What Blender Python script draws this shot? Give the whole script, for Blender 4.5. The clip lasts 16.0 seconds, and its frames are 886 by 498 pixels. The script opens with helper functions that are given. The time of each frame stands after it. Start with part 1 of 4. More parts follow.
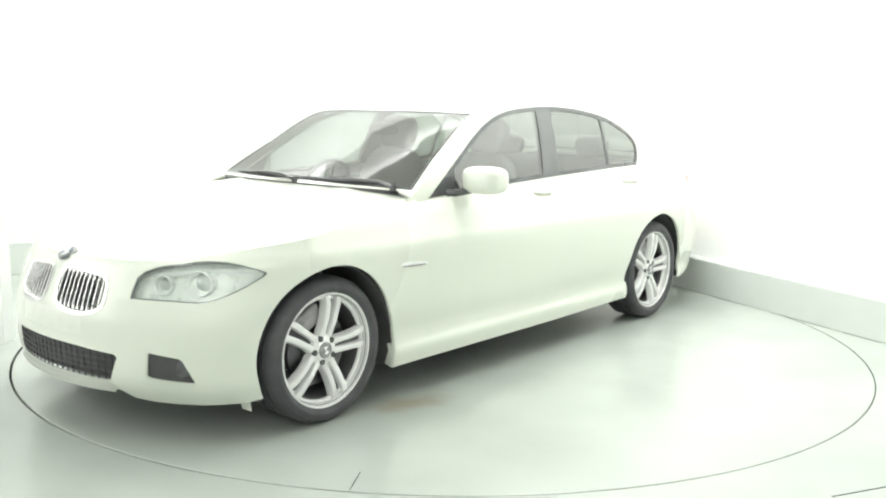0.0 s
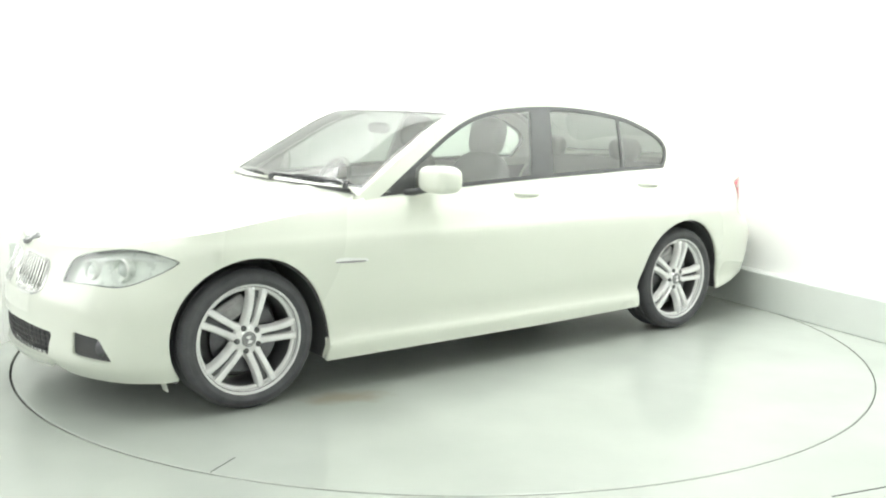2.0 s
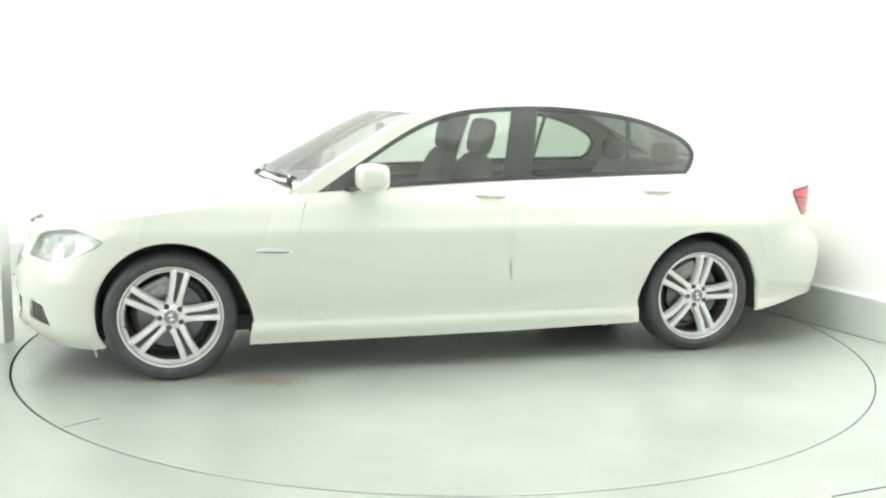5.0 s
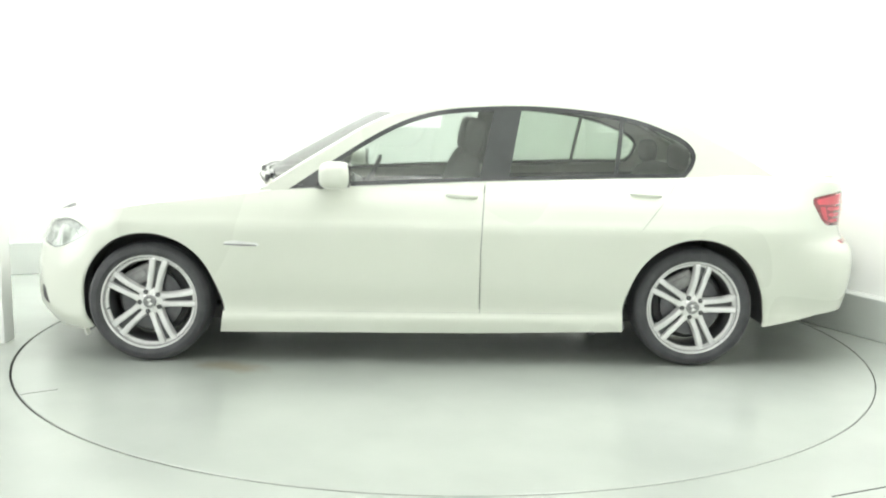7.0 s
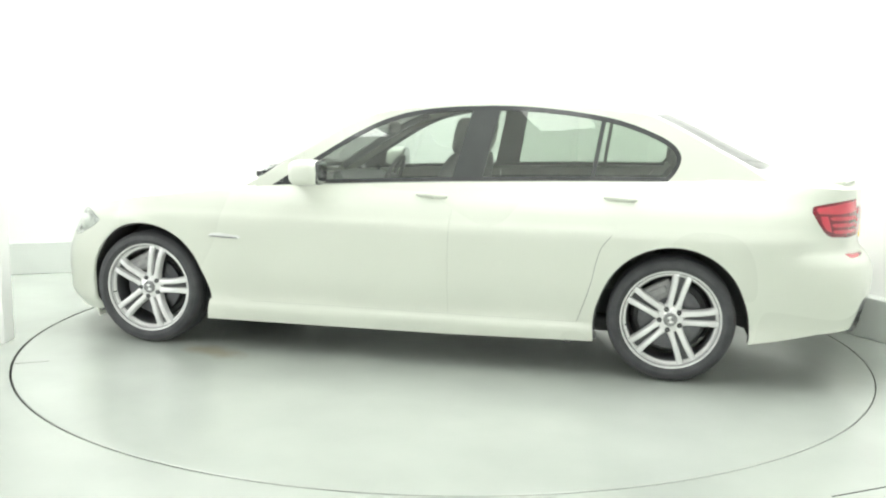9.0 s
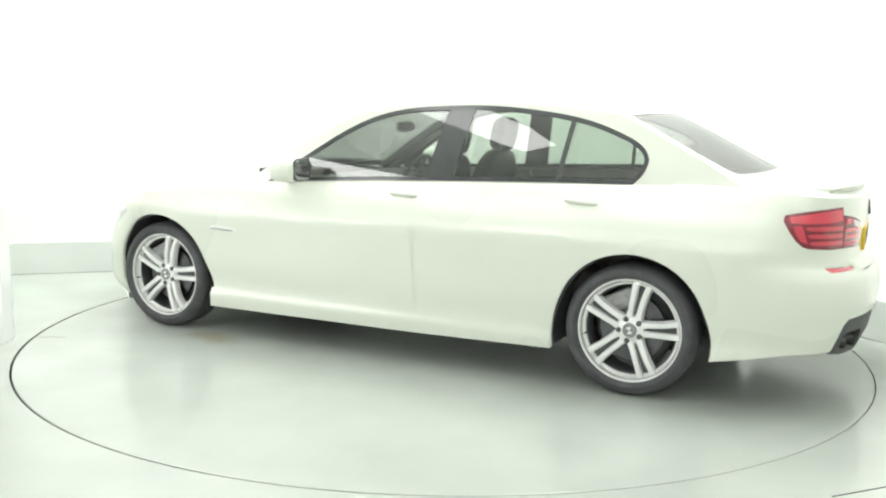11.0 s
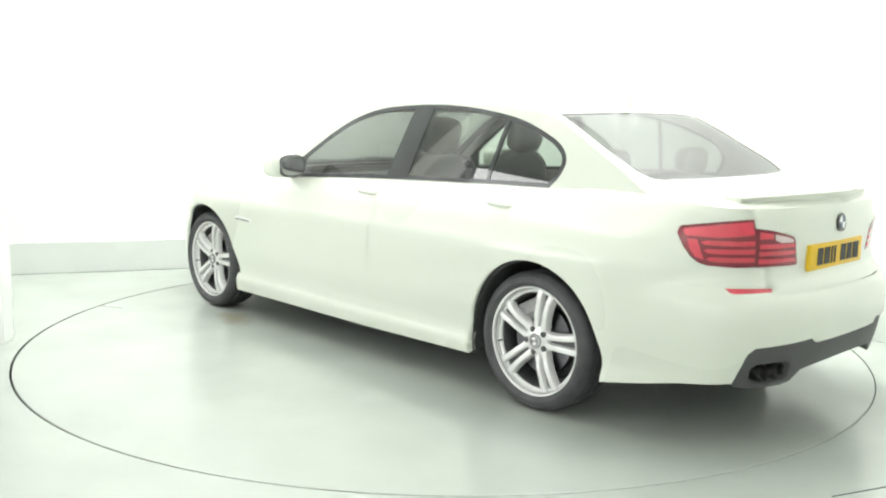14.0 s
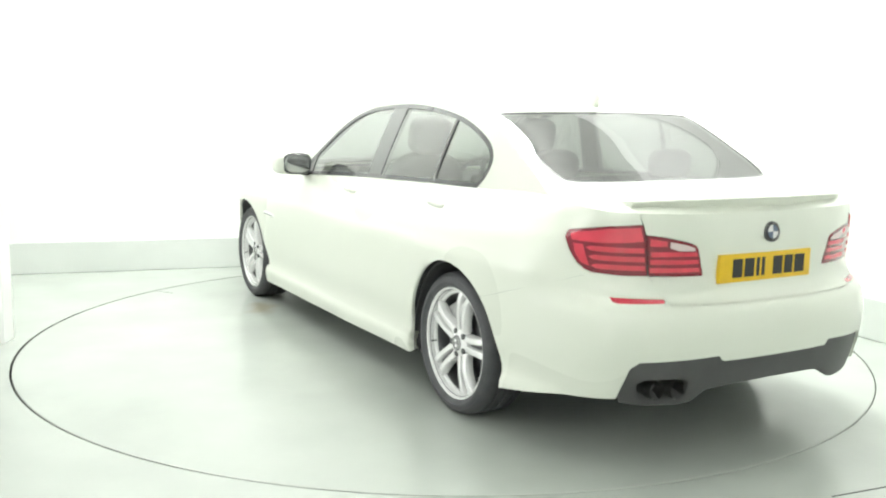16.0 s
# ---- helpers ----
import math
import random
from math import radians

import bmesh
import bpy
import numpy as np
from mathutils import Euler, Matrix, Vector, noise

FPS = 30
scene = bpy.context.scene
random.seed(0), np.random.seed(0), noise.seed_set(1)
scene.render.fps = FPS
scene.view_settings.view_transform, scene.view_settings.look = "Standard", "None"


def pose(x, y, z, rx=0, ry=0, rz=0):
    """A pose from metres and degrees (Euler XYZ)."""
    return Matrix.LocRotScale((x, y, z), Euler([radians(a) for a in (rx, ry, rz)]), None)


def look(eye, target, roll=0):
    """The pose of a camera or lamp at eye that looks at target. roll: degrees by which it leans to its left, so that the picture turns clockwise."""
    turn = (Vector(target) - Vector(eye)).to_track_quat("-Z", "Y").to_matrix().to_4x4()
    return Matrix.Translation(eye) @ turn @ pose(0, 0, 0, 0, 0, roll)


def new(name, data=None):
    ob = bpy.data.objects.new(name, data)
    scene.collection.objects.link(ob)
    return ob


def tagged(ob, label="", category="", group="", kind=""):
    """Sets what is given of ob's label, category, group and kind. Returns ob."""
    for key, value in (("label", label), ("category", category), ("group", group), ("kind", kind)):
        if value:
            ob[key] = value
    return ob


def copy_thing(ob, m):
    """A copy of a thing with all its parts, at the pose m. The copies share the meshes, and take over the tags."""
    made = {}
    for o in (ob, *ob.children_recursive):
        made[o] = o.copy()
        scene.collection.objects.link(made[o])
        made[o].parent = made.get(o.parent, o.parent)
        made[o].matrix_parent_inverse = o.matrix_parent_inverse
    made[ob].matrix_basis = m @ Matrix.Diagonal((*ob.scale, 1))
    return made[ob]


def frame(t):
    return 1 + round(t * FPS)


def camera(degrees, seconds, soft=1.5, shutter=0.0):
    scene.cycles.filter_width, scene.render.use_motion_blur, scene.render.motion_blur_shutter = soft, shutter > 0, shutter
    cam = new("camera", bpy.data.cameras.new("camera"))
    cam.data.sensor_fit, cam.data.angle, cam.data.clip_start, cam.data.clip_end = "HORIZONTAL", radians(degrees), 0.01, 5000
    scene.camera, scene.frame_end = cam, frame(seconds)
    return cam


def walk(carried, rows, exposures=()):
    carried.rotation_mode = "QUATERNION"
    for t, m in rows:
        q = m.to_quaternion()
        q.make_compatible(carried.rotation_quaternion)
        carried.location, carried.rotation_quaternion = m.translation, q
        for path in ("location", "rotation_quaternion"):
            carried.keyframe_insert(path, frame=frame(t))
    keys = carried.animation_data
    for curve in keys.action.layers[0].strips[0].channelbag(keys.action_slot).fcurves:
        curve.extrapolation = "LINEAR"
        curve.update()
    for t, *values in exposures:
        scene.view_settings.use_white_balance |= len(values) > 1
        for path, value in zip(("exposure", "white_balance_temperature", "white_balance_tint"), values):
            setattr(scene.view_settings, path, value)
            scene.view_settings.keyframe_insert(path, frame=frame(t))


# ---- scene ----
cam = camera(51.06, 16.0, soft=2.1)
EYE, PAN, TILT, ROLL = (0.0, -5.664, 1.40), -0.0024, 0.1521, 0.97
AIM = (EYE[0] + math.cos(TILT) * math.sin(PAN), EYE[1] + math.cos(TILT) * math.cos(PAN), EYE[2] - math.sin(TILT))
STAND = look(EYE, AIM, ROLL)
walk(cam, [(0.0, STAND), (16.0, STAND)])
scene.view_settings.exposure = -0.14

# turn of the platform, in degrees, second by second
TURN = [(0, 229.88), (0.5, 227.14), (1, 223.52), (1.5, 220.12), (2, 216.56), (2.5, 213.19), (3, 209.72), (3.5, 206.12), (4, 202.62),
        (4.8, 197.1), (5.7, 190.9), (6.5, 185.37), (7, 181.96), (7.5, 178.62), (8, 175.28), (8.5, 171.8), (9, 168.1),
        (9.8, 162.65), (10.7, 156.5), (11.5, 150.95), (12, 147.48), (12.5, 144.12), (13, 140.65), (13.5, 137.23), (14, 133.7),
        (14.5, 130.25), (15, 126.74), (15.5, 123.24), (16, 119.7)]
CAR_ON_DISC = (0.138, -0.172)

# ---- light ----
world = bpy.data.worlds.new("studio_air")
world.use_nodes = True
scene.world = world
wn = world.node_tree.nodes["Background"]
wn.inputs[0].default_value, wn.inputs[1].default_value = (0.98, 1.0, 0.98, 1), 0.6


# an area lamp with no visible fitting
def area_lamp(name, x, y, z, sx, sy, power, aim):
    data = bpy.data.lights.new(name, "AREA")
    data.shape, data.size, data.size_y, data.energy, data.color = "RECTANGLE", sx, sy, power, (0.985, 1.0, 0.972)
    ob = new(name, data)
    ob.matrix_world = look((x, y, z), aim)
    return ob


# unseen overhead strips after the windscreen streak; their number and powers are chosen
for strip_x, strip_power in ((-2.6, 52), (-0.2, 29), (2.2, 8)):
    area_lamp("ceiling_strip", strip_x, -0.3, 3.95, 0.75, 6.6, strip_power, (strip_x, -0.299, 0))
# added fill lamps, all unseen, to brighten the nose, walls and kerb
area_lamp("left_fill", -5.6, -2.3, 2.0, 3.0, 2.8, 98, (-1.2, -0.9, 0.5))
area_lamp("front_wall_fill", 0.0, -6.7, 4.05, 7.0, 0.4, 165, (0.0, -9.0, 2.0))
area_lamp("back_wall_fill", -1.6, 0.9, 4.05, 5.0, 0.4, 180, (-2.6, 4.0, 2.2))
area_lamp("side_wall_fill", 0.9, 0.2, 4.05, 3.6, 0.4, 190, (3.3, 1.0, 0.8))

# ---- materials ----


def material(name, colour, rough=0.5, metal=0.0, spread=0.06, scale=4.0, fine=0.0, fine_scale=150.0, coat=0.0, spec=0.5, emit=0.0, warm=None, detail=5.0):
    m = bpy.data.materials.new(name)
    m.use_nodes = True
    nt = m.node_tree
    b = nt.nodes["Principled BSDF"]
    b.inputs["Roughness"].default_value, b.inputs["Metallic"].default_value = rough, metal
    b.inputs["Coat Weight"].default_value, b.inputs["Specular IOR Level"].default_value = coat, spec
    b.inputs["Coat Roughness"].default_value = 0.03
    co = nt.nodes.new("ShaderNodeTexCoord")
    no = nt.nodes.new("ShaderNodeTexNoise")
    no.inputs["Scale"].default_value, no.inputs["Detail"].default_value = scale, detail
    ramp = nt.nodes.new("ShaderNodeValToRGB")
    lo = [c * (1 - spread) for c in colour]
    hi = [min(1, c * (1 + spread)) for c in (warm or colour)]
    ramp.color_ramp.elements[0].position, ramp.color_ramp.elements[1].position = 0.3, 0.7
    ramp.color_ramp.elements[0].color, ramp.color_ramp.elements[1].color = (*lo, 1), (*hi, 1)
    nt.links.new(co.outputs["Object"], no.inputs["Vector"])
    nt.links.new(no.outputs["Fac"], ramp.inputs[0])
    nt.links.new(ramp.outputs[0], b.inputs["Base Color"])
    mr = nt.nodes.new("ShaderNodeMapRange")
    mr.inputs["To Min"].default_value, mr.inputs["To Max"].default_value = max(0.02, rough * 0.85), min(1, rough * 1.15)
    nt.links.new(no.outputs["Fac"], mr.inputs["Value"])
    nt.links.new(mr.outputs[0], b.inputs["Roughness"])
    if fine:
        n2 = nt.nodes.new("ShaderNodeTexNoise")
        n2.inputs["Scale"].default_value, n2.inputs["Detail"].default_value = fine_scale, 3
        bump = nt.nodes.new("ShaderNodeBump")
        bump.inputs["Strength"].default_value, bump.inputs["Distance"].default_value = fine, 0.002
        nt.links.new(co.outputs["Object"], n2.inputs["Vector"])
        nt.links.new(n2.outputs["Fac"], bump.inputs["Height"])
        nt.links.new(bump.outputs[0], b.inputs["Normal"])
    if emit:
        b.inputs["Emission Color"].default_value, b.inputs["Emission Strength"].default_value = (*colour, 1), emit
    return m


def glass(name, tint, clear, least=0.075, power=3.4, most=0.85):
    """A thin pane: clear straight on, more of a mirror at a slant."""
    m = bpy.data.materials.new(name)
    m.use_nodes = True
    nt = m.node_tree
    nt.nodes.remove(nt.nodes["Principled BSDF"])
    out = nt.nodes["Material Output"]
    tr, gl, mix, lw, po, mr = (nt.nodes.new(k) for k in ("ShaderNodeBsdfTransparent", "ShaderNodeBsdfGlossy", "ShaderNodeMixShader", "ShaderNodeLayerWeight", "ShaderNodeMath", "ShaderNodeMapRange"))
    tr.inputs[0].default_value = (*[c * clear for c in tint], 1)
    gl.inputs["Color"].default_value, gl.inputs["Roughness"].default_value = (1, 1, 1, 1), 0.0
    po.operation, po.inputs[1].default_value = "POWER", power
    mr.inputs["To Min"].default_value, mr.inputs["To Max"].default_value = least, most
    nt.links.new(lw.outputs["Facing"], po.inputs[0])
    nt.links.new(po.outputs[0], mr.inputs["Value"])
    nt.links.new(mr.outputs[0], mix.inputs[0])
    nt.links.new(tr.outputs[0], mix.inputs[1])
    nt.links.new(gl.outputs[0], mix.inputs[2])
    nt.links.new(mix.outputs[0], out.inputs["Surface"])
    return m


PAINT = material("white_car_paint", (0.78, 0.808, 0.722), 0.28, spread=0.008, scale=1.2, coat=0.55, detail=0.0)
BLACK_TRIM = material("gloss_black_trim", (0.066, 0.068, 0.072), 0.16, spread=0.1, scale=9, coat=0.6)
RUBBER = material("tyre_rubber", (0.075, 0.076, 0.082), 0.6, spread=0.2, scale=12, fine=0.3)
DARK = material("dark_underbody", (0.11, 0.112, 0.115), 0.8, spread=0.2, scale=5, fine=0.3, fine_scale=60)
PLASTIC = material("grey_black_plastic", (0.08, 0.08, 0.082), 0.5, spread=0.12, scale=8, fine=0.2, fine_scale=300)
ALLOY = material("silver_alloy", (0.90, 0.90, 0.90), 0.26, 0.3, spread=0.05, scale=14)
# the silver alloy again, with the shade inside the rim put into its colour
ALLOY_SHADED = material("shaded_alloy", (0.13, 0.13, 0.135), 0.4, 0.5, spread=0.06, scale=14)
STEEL = material("brake_steel", (0.15, 0.15, 0.16), 0.38, 1.0, spread=0.12, scale=25)
CHROME = material("chrome", (0.86, 0.86, 0.85), 0.1, 1.0, spread=0.02)
GREY_SEAT = material("grey_seat_cloth", (0.17, 0.17, 0.168), 0.85, spread=0.12, scale=20, fine=0.4, fine_scale=400)
CABIN = material("cabin_plastic", (0.16, 0.16, 0.16), 0.6, spread=0.1, scale=10)
HEADLINER = material("pale_headliner", (0.5, 0.5, 0.48), 0.9, spread=0.04)
RED_LENS = material("red_lens", (0.72, 0.05, 0.085), 0.12, spread=0.12, scale=10, coat=1.0)
RED_DARK = material("dark_red_lens", (0.24, 0.012, 0.028), 0.15, spread=0.1, scale=20, coat=1.0)
PALE_LENS = material("pale_lens", (0.75, 0.60, 0.60), 0.15, spread=0.05, coat=0.5)
LAMP_SILVER = material("lamp_reflector", (0.9, 0.91, 0.89), 0.28, 0.1, spread=0.08, scale=16)
PLATE_YELLOW = material("yellow_plate", (0.85, 0.55, 0.03), 0.4, spread=0.05, scale=20)
PLATE_WHITE = material("white_plate", (0.79, 0.81, 0.74), 0.3, spread=0.03, scale=20)
INK = material("black_ink", (0.03, 0.03, 0.03), 0.5)
ENAMEL = material("glossy_black_enamel", (0.04, 0.04, 0.045), 0.08, coat=1.0)
MIRROR = material("tinted_mirror", (0.33, 0.34, 0.34), 0.05, 1.0)
# near-black steel for the exhaust tips
DARK_STEEL = material("dark_tip_steel", (0.09, 0.09, 0.09), 0.4, 0.8, spread=0.2, scale=30)
BADGE_BLUE = material("blue_enamel", (0.10, 0.14, 0.22), 0.15, coat=1.0)
PILLAR = material("glass_black_pillar", (0.07, 0.074, 0.076), 0.05, spread=0.08, scale=9, coat=1.0)
CALIPER = material("grey_caliper", (0.34, 0.34, 0.34), 0.5, 0.3, spread=0.15, scale=30, fine=0.3)
PROJECTOR = material("grey_projector_glass", (0.66, 0.68, 0.67), 0.06, 0.2, spread=0.1, scale=30, coat=1.0)
CAP = material("grey_cap_enamel", (0.30, 0.30, 0.31), 0.2, 0.2, spread=0.2, scale=40, coat=0.5)
BADGE_WHITE = material("white_enamel", (0.8, 0.8, 0.8), 0.25)
GLASS_CLEAR = glass("clear_windscreen", (0.94, 1.0, 0.95), 0.30, 0.125, 5.0, 0.5)
GLASS_SIDE = glass("side_glass", (0.93, 1.0, 0.95), 0.75, 0.175)
GLASS_DARK = glass("privacy_glass", (0.90, 1.0, 0.91), 0.60, 0.155)
GLASS_REAR = glass("tinted_rear_glass", (0.95, 1.0, 0.96), 0.18, 0.125, 5.0, 0.5)
LENS = glass("clear_lens", (0.97, 1.0, 0.98), 0.96, 0.05)
WALL = material("white_studio_wall", (0.87, 0.88, 0.86), 0.9, spread=0.012, scale=0.8)
KERB = material("grey_painted_kerb", (0.66, 0.69, 0.66), 0.5, spread=0.04, scale=2.5, fine=0.15)
FLOOR = material("grey_painted_floor", (0.455, 0.488, 0.45), 0.21, spread=0.06, scale=1.6, fine=0.10, fine_scale=45)
SLOT = material("dark_slot", (0.03, 0.032, 0.03), 0.8)

# ---- mesh tools ----


def part(name, bm, mat, parent=None, label="", smooth=True, m=None):
    if isinstance(bm, bpy.types.Mesh):
        me = bm
    else:
        bmesh.ops.recalc_face_normals(bm, faces=bm.faces)
        me = bpy.data.meshes.new(name)
        bm.to_mesh(me)
        bm.free()
        me.polygons.foreach_set("use_smooth", [smooth] * len(me.polygons))
        if smooth:
            me.set_sharp_from_angle(angle=radians(38))
    if not me.materials:
        me.materials.append(mat)
    ob = new(name, me)
    if parent:
        ob.parent = parent
    if m is not None:
        ob.matrix_basis = m
    return tagged(ob, label) if label else ob


def box(bm, x0, x1, y0, y1, z0, z1, bevel=0.0):
    made = bmesh.ops.create_cube(bm, size=1.0, matrix=Matrix.LocRotScale(((x0 + x1) / 2, (y0 + y1) / 2, (z0 + z1) / 2), None, (x1 - x0, y1 - y0, z1 - z0)))
    if bevel:
        edges = list({e for v in made["verts"] for e in v.link_edges})
        bmesh.ops.bevel(bm, geom=edges, offset=bevel, segments=3, affect="EDGES", profile=0.5)
    return bm


def lathe(bm, prof, n=48, axis="y"):
    """Turns (radius, along) pairs round the axis."""
    rings = []
    for k in range(n):
        a = 2 * math.pi * k / n
        ring = []
        for r, h in prof:
            p = (r * math.cos(a), h, r * math.sin(a)) if axis == "y" else (r * math.cos(a), r * math.sin(a), h)
            ring.append(bm.verts.new(p))
        rings.append(ring)
    for k in range(n):
        a, b = rings[k], rings[(k + 1) % n]
        for i in range(len(prof) - 1):
            bm.faces.new((a[i], a[i + 1], b[i + 1], b[i]))
    return bm


def slab(bm, a, b, w, d, up=Vector((0, 0, 1)), bev=0.0):
    """A bar from a to b, w wide and d deep."""
    a, b = Vector(a), Vector(b)
    ax = (b - a).normalized()
    sx = ax.cross(up).normalized()
    sy = sx.cross(ax)
    m = Matrix((ax, sx, sy)).transposed().to_4x4()
    m.translation = (a + b) / 2
    made = bmesh.ops.create_cube(bm, size=1.0, matrix=m @ Matrix.Diagonal(((b - a).length, w, d, 1)))
    if bev:
        bmesh.ops.bevel(bm, geom=list({e for v in made["verts"] for e in v.link_edges}), offset=bev, segments=2, affect="EDGES", profile=0.5)
    return bm


def tube(bm, pts, r, n=10):
    pts = [Vector(p) for p in pts]
    rings = []
    for i, p in enumerate(pts):
        t = (pts[min(i + 1, len(pts) - 1)] - pts[max(i - 1, 0)]).normalized()
        u = t.cross(Vector((0.13, 0.2, 1))).normalized()
        v = t.cross(u)
        rr = r[i] if isinstance(r, (list, tuple)) else r
        rings.append([bm.verts.new(p + rr * (math.cos(2 * math.pi * k / n) * u + math.sin(2 * math.pi * k / n) * v)) for k in range(n)])
    for a, b in zip(rings, rings[1:]):
        for k in range(n):
            bm.faces.new((a[k], a[(k + 1) % n], b[(k + 1) % n], b[k]))
    bm.faces.new(rings[0])
    bm.faces.new(rings[-1][::-1])
    return bm


def blob(bm, c, ex, p=2.6, n=24, m=14):
    """A rounded box: half sizes ex."""
    f = lambda v: math.copysign(abs(v) ** (2 / p), v)
    rows = []
    for i in range(1, m):
        th = math.pi * i / m - math.pi / 2
        row = []
        for k in range(n):
            ph = 2 * math.pi * k / n
            row.append(bm.verts.new((c[0] + ex[0] * f(math.cos(th)) * f(math.cos(ph)), c[1] + ex[1] * f(math.cos(th)) * f(math.sin(ph)), c[2] + ex[2] * f(math.sin(th)))))
        rows.append(row)
    for a, b in zip(rows, rows[1:]):
        for k in range(n):
            bm.faces.new((a[k], a[(k + 1) % n], b[(k + 1) % n], b[k]))
    lo, hi = bm.verts.new((c[0], c[1], c[2] - ex[2])), bm.verts.new((c[0], c[1], c[2] + ex[2]))
    for k in range(n):
        bm.faces.new((lo, rows[0][(k + 1) % n], rows[0][k]))
        bm.faces.new((hi, rows[-1][k], rows[-1][(k + 1) % n]))
    return bm


def spline(points, n=8):
    """Catmull-Rom through the points."""
    pts = [Vector(p) for p in points]
    pts = [2 * pts[0] - pts[1]] + pts + [2 * pts[-1] - pts[-2]]
    out = []
    for i in range(1, len(pts) - 2):
        p0, p1, p2, p3 = pts[i - 1:i + 3]
        for k in range(n):
            t = k / n
            out.append(0.5 * ((2 * p1) + (p2 - p0) * t + (2 * p0 - 5 * p1 + 4 * p2 - p3) * t * t + (3 * p1 - p0 - 3 * p2 + p3) * t ** 3))
    out.append(pts[-2])
    return out


def curve1(points, blur=0.0):
    """A smooth function through (x, value) points, rounded off over about blur."""
    line = spline([(x, v) for x, v in sorted(points)], 12)
    x0, x1 = line[0][0], line[-1][0]
    xs = np.linspace(x0, x1, 1600)
    vs = np.interp(xs, [p[0] for p in line], [p[1] for p in line])
    if blur:
        k = max(1, int(blur / (xs[1] - xs[0])))
        win = np.exp(-np.linspace(-2.2, 2.2, 2 * k + 1) ** 2)
        lead, tail = vs[0] + (vs[1] - vs[0]) * np.arange(-k, 0), vs[-1] + (vs[-1] - vs[-2]) * np.arange(1, k + 1)
        soft = lambda v: np.convolve(np.concatenate([lead, v, tail]), win / win.sum(), "valid")
        low = soft(vs)
        lead, tail = lead * 0, tail * 0
        vs = low + soft(vs - low)
    return lambda x: float(np.interp(x, xs, vs))


def smooth01(a, b, x):
    t = min(1.0, max(0.0, (x - a) / (b - a)))
    return t * t * (3 - 2 * t)


def inset(loop, d):
    n, out = len(loop), []
    area = sum(loop[i][0] * loop[(i + 1) % n][1] - loop[(i + 1) % n][0] * loop[i][1] for i in range(n))
    sign = 1 if area > 0 else -1
    for i in range(n):
        a, b, c = Vector(loop[i - 1]), Vector(loop[i]), Vector(loop[(i + 1) % n])
        e1, e2 = (b - a), (c - b)
        if e1.length < 1e-7 or e2.length < 1e-7:
            out.append(tuple(b))
            continue
        n1, n2 = Vector((-e1[1], e1[0])).normalized(), Vector((-e2[1], e2[0])).normalized()
        m = n1 + n2
        if m.length < 1e-4:
            m = n1
        m = m / max(0.35, m.length_squared / 2) if m.length_squared > 0 else n1
        out.append(tuple(b + m * d * sign))
    return out


def dense(loop, step):
    out = []
    n = len(loop)
    for i in range(n):
        a, b = Vector(loop[i]), Vector(loop[(i + 1) % n])
        k = max(1, int((b - a).length / step))
        out += [tuple(a.lerp(b, j / k)) for j in range(k)]
    return out


def within(loop, x, y):
    odd, n = False, len(loop)
    for i in range(n):
        (ax, ay), (bx, by) = loop[i], loop[(i + 1) % n]
        if (ay > y) != (by > y) and x < (bx - ax) * (y - ay) / (by - ay) + ax:
            odd = not odd
    return odd


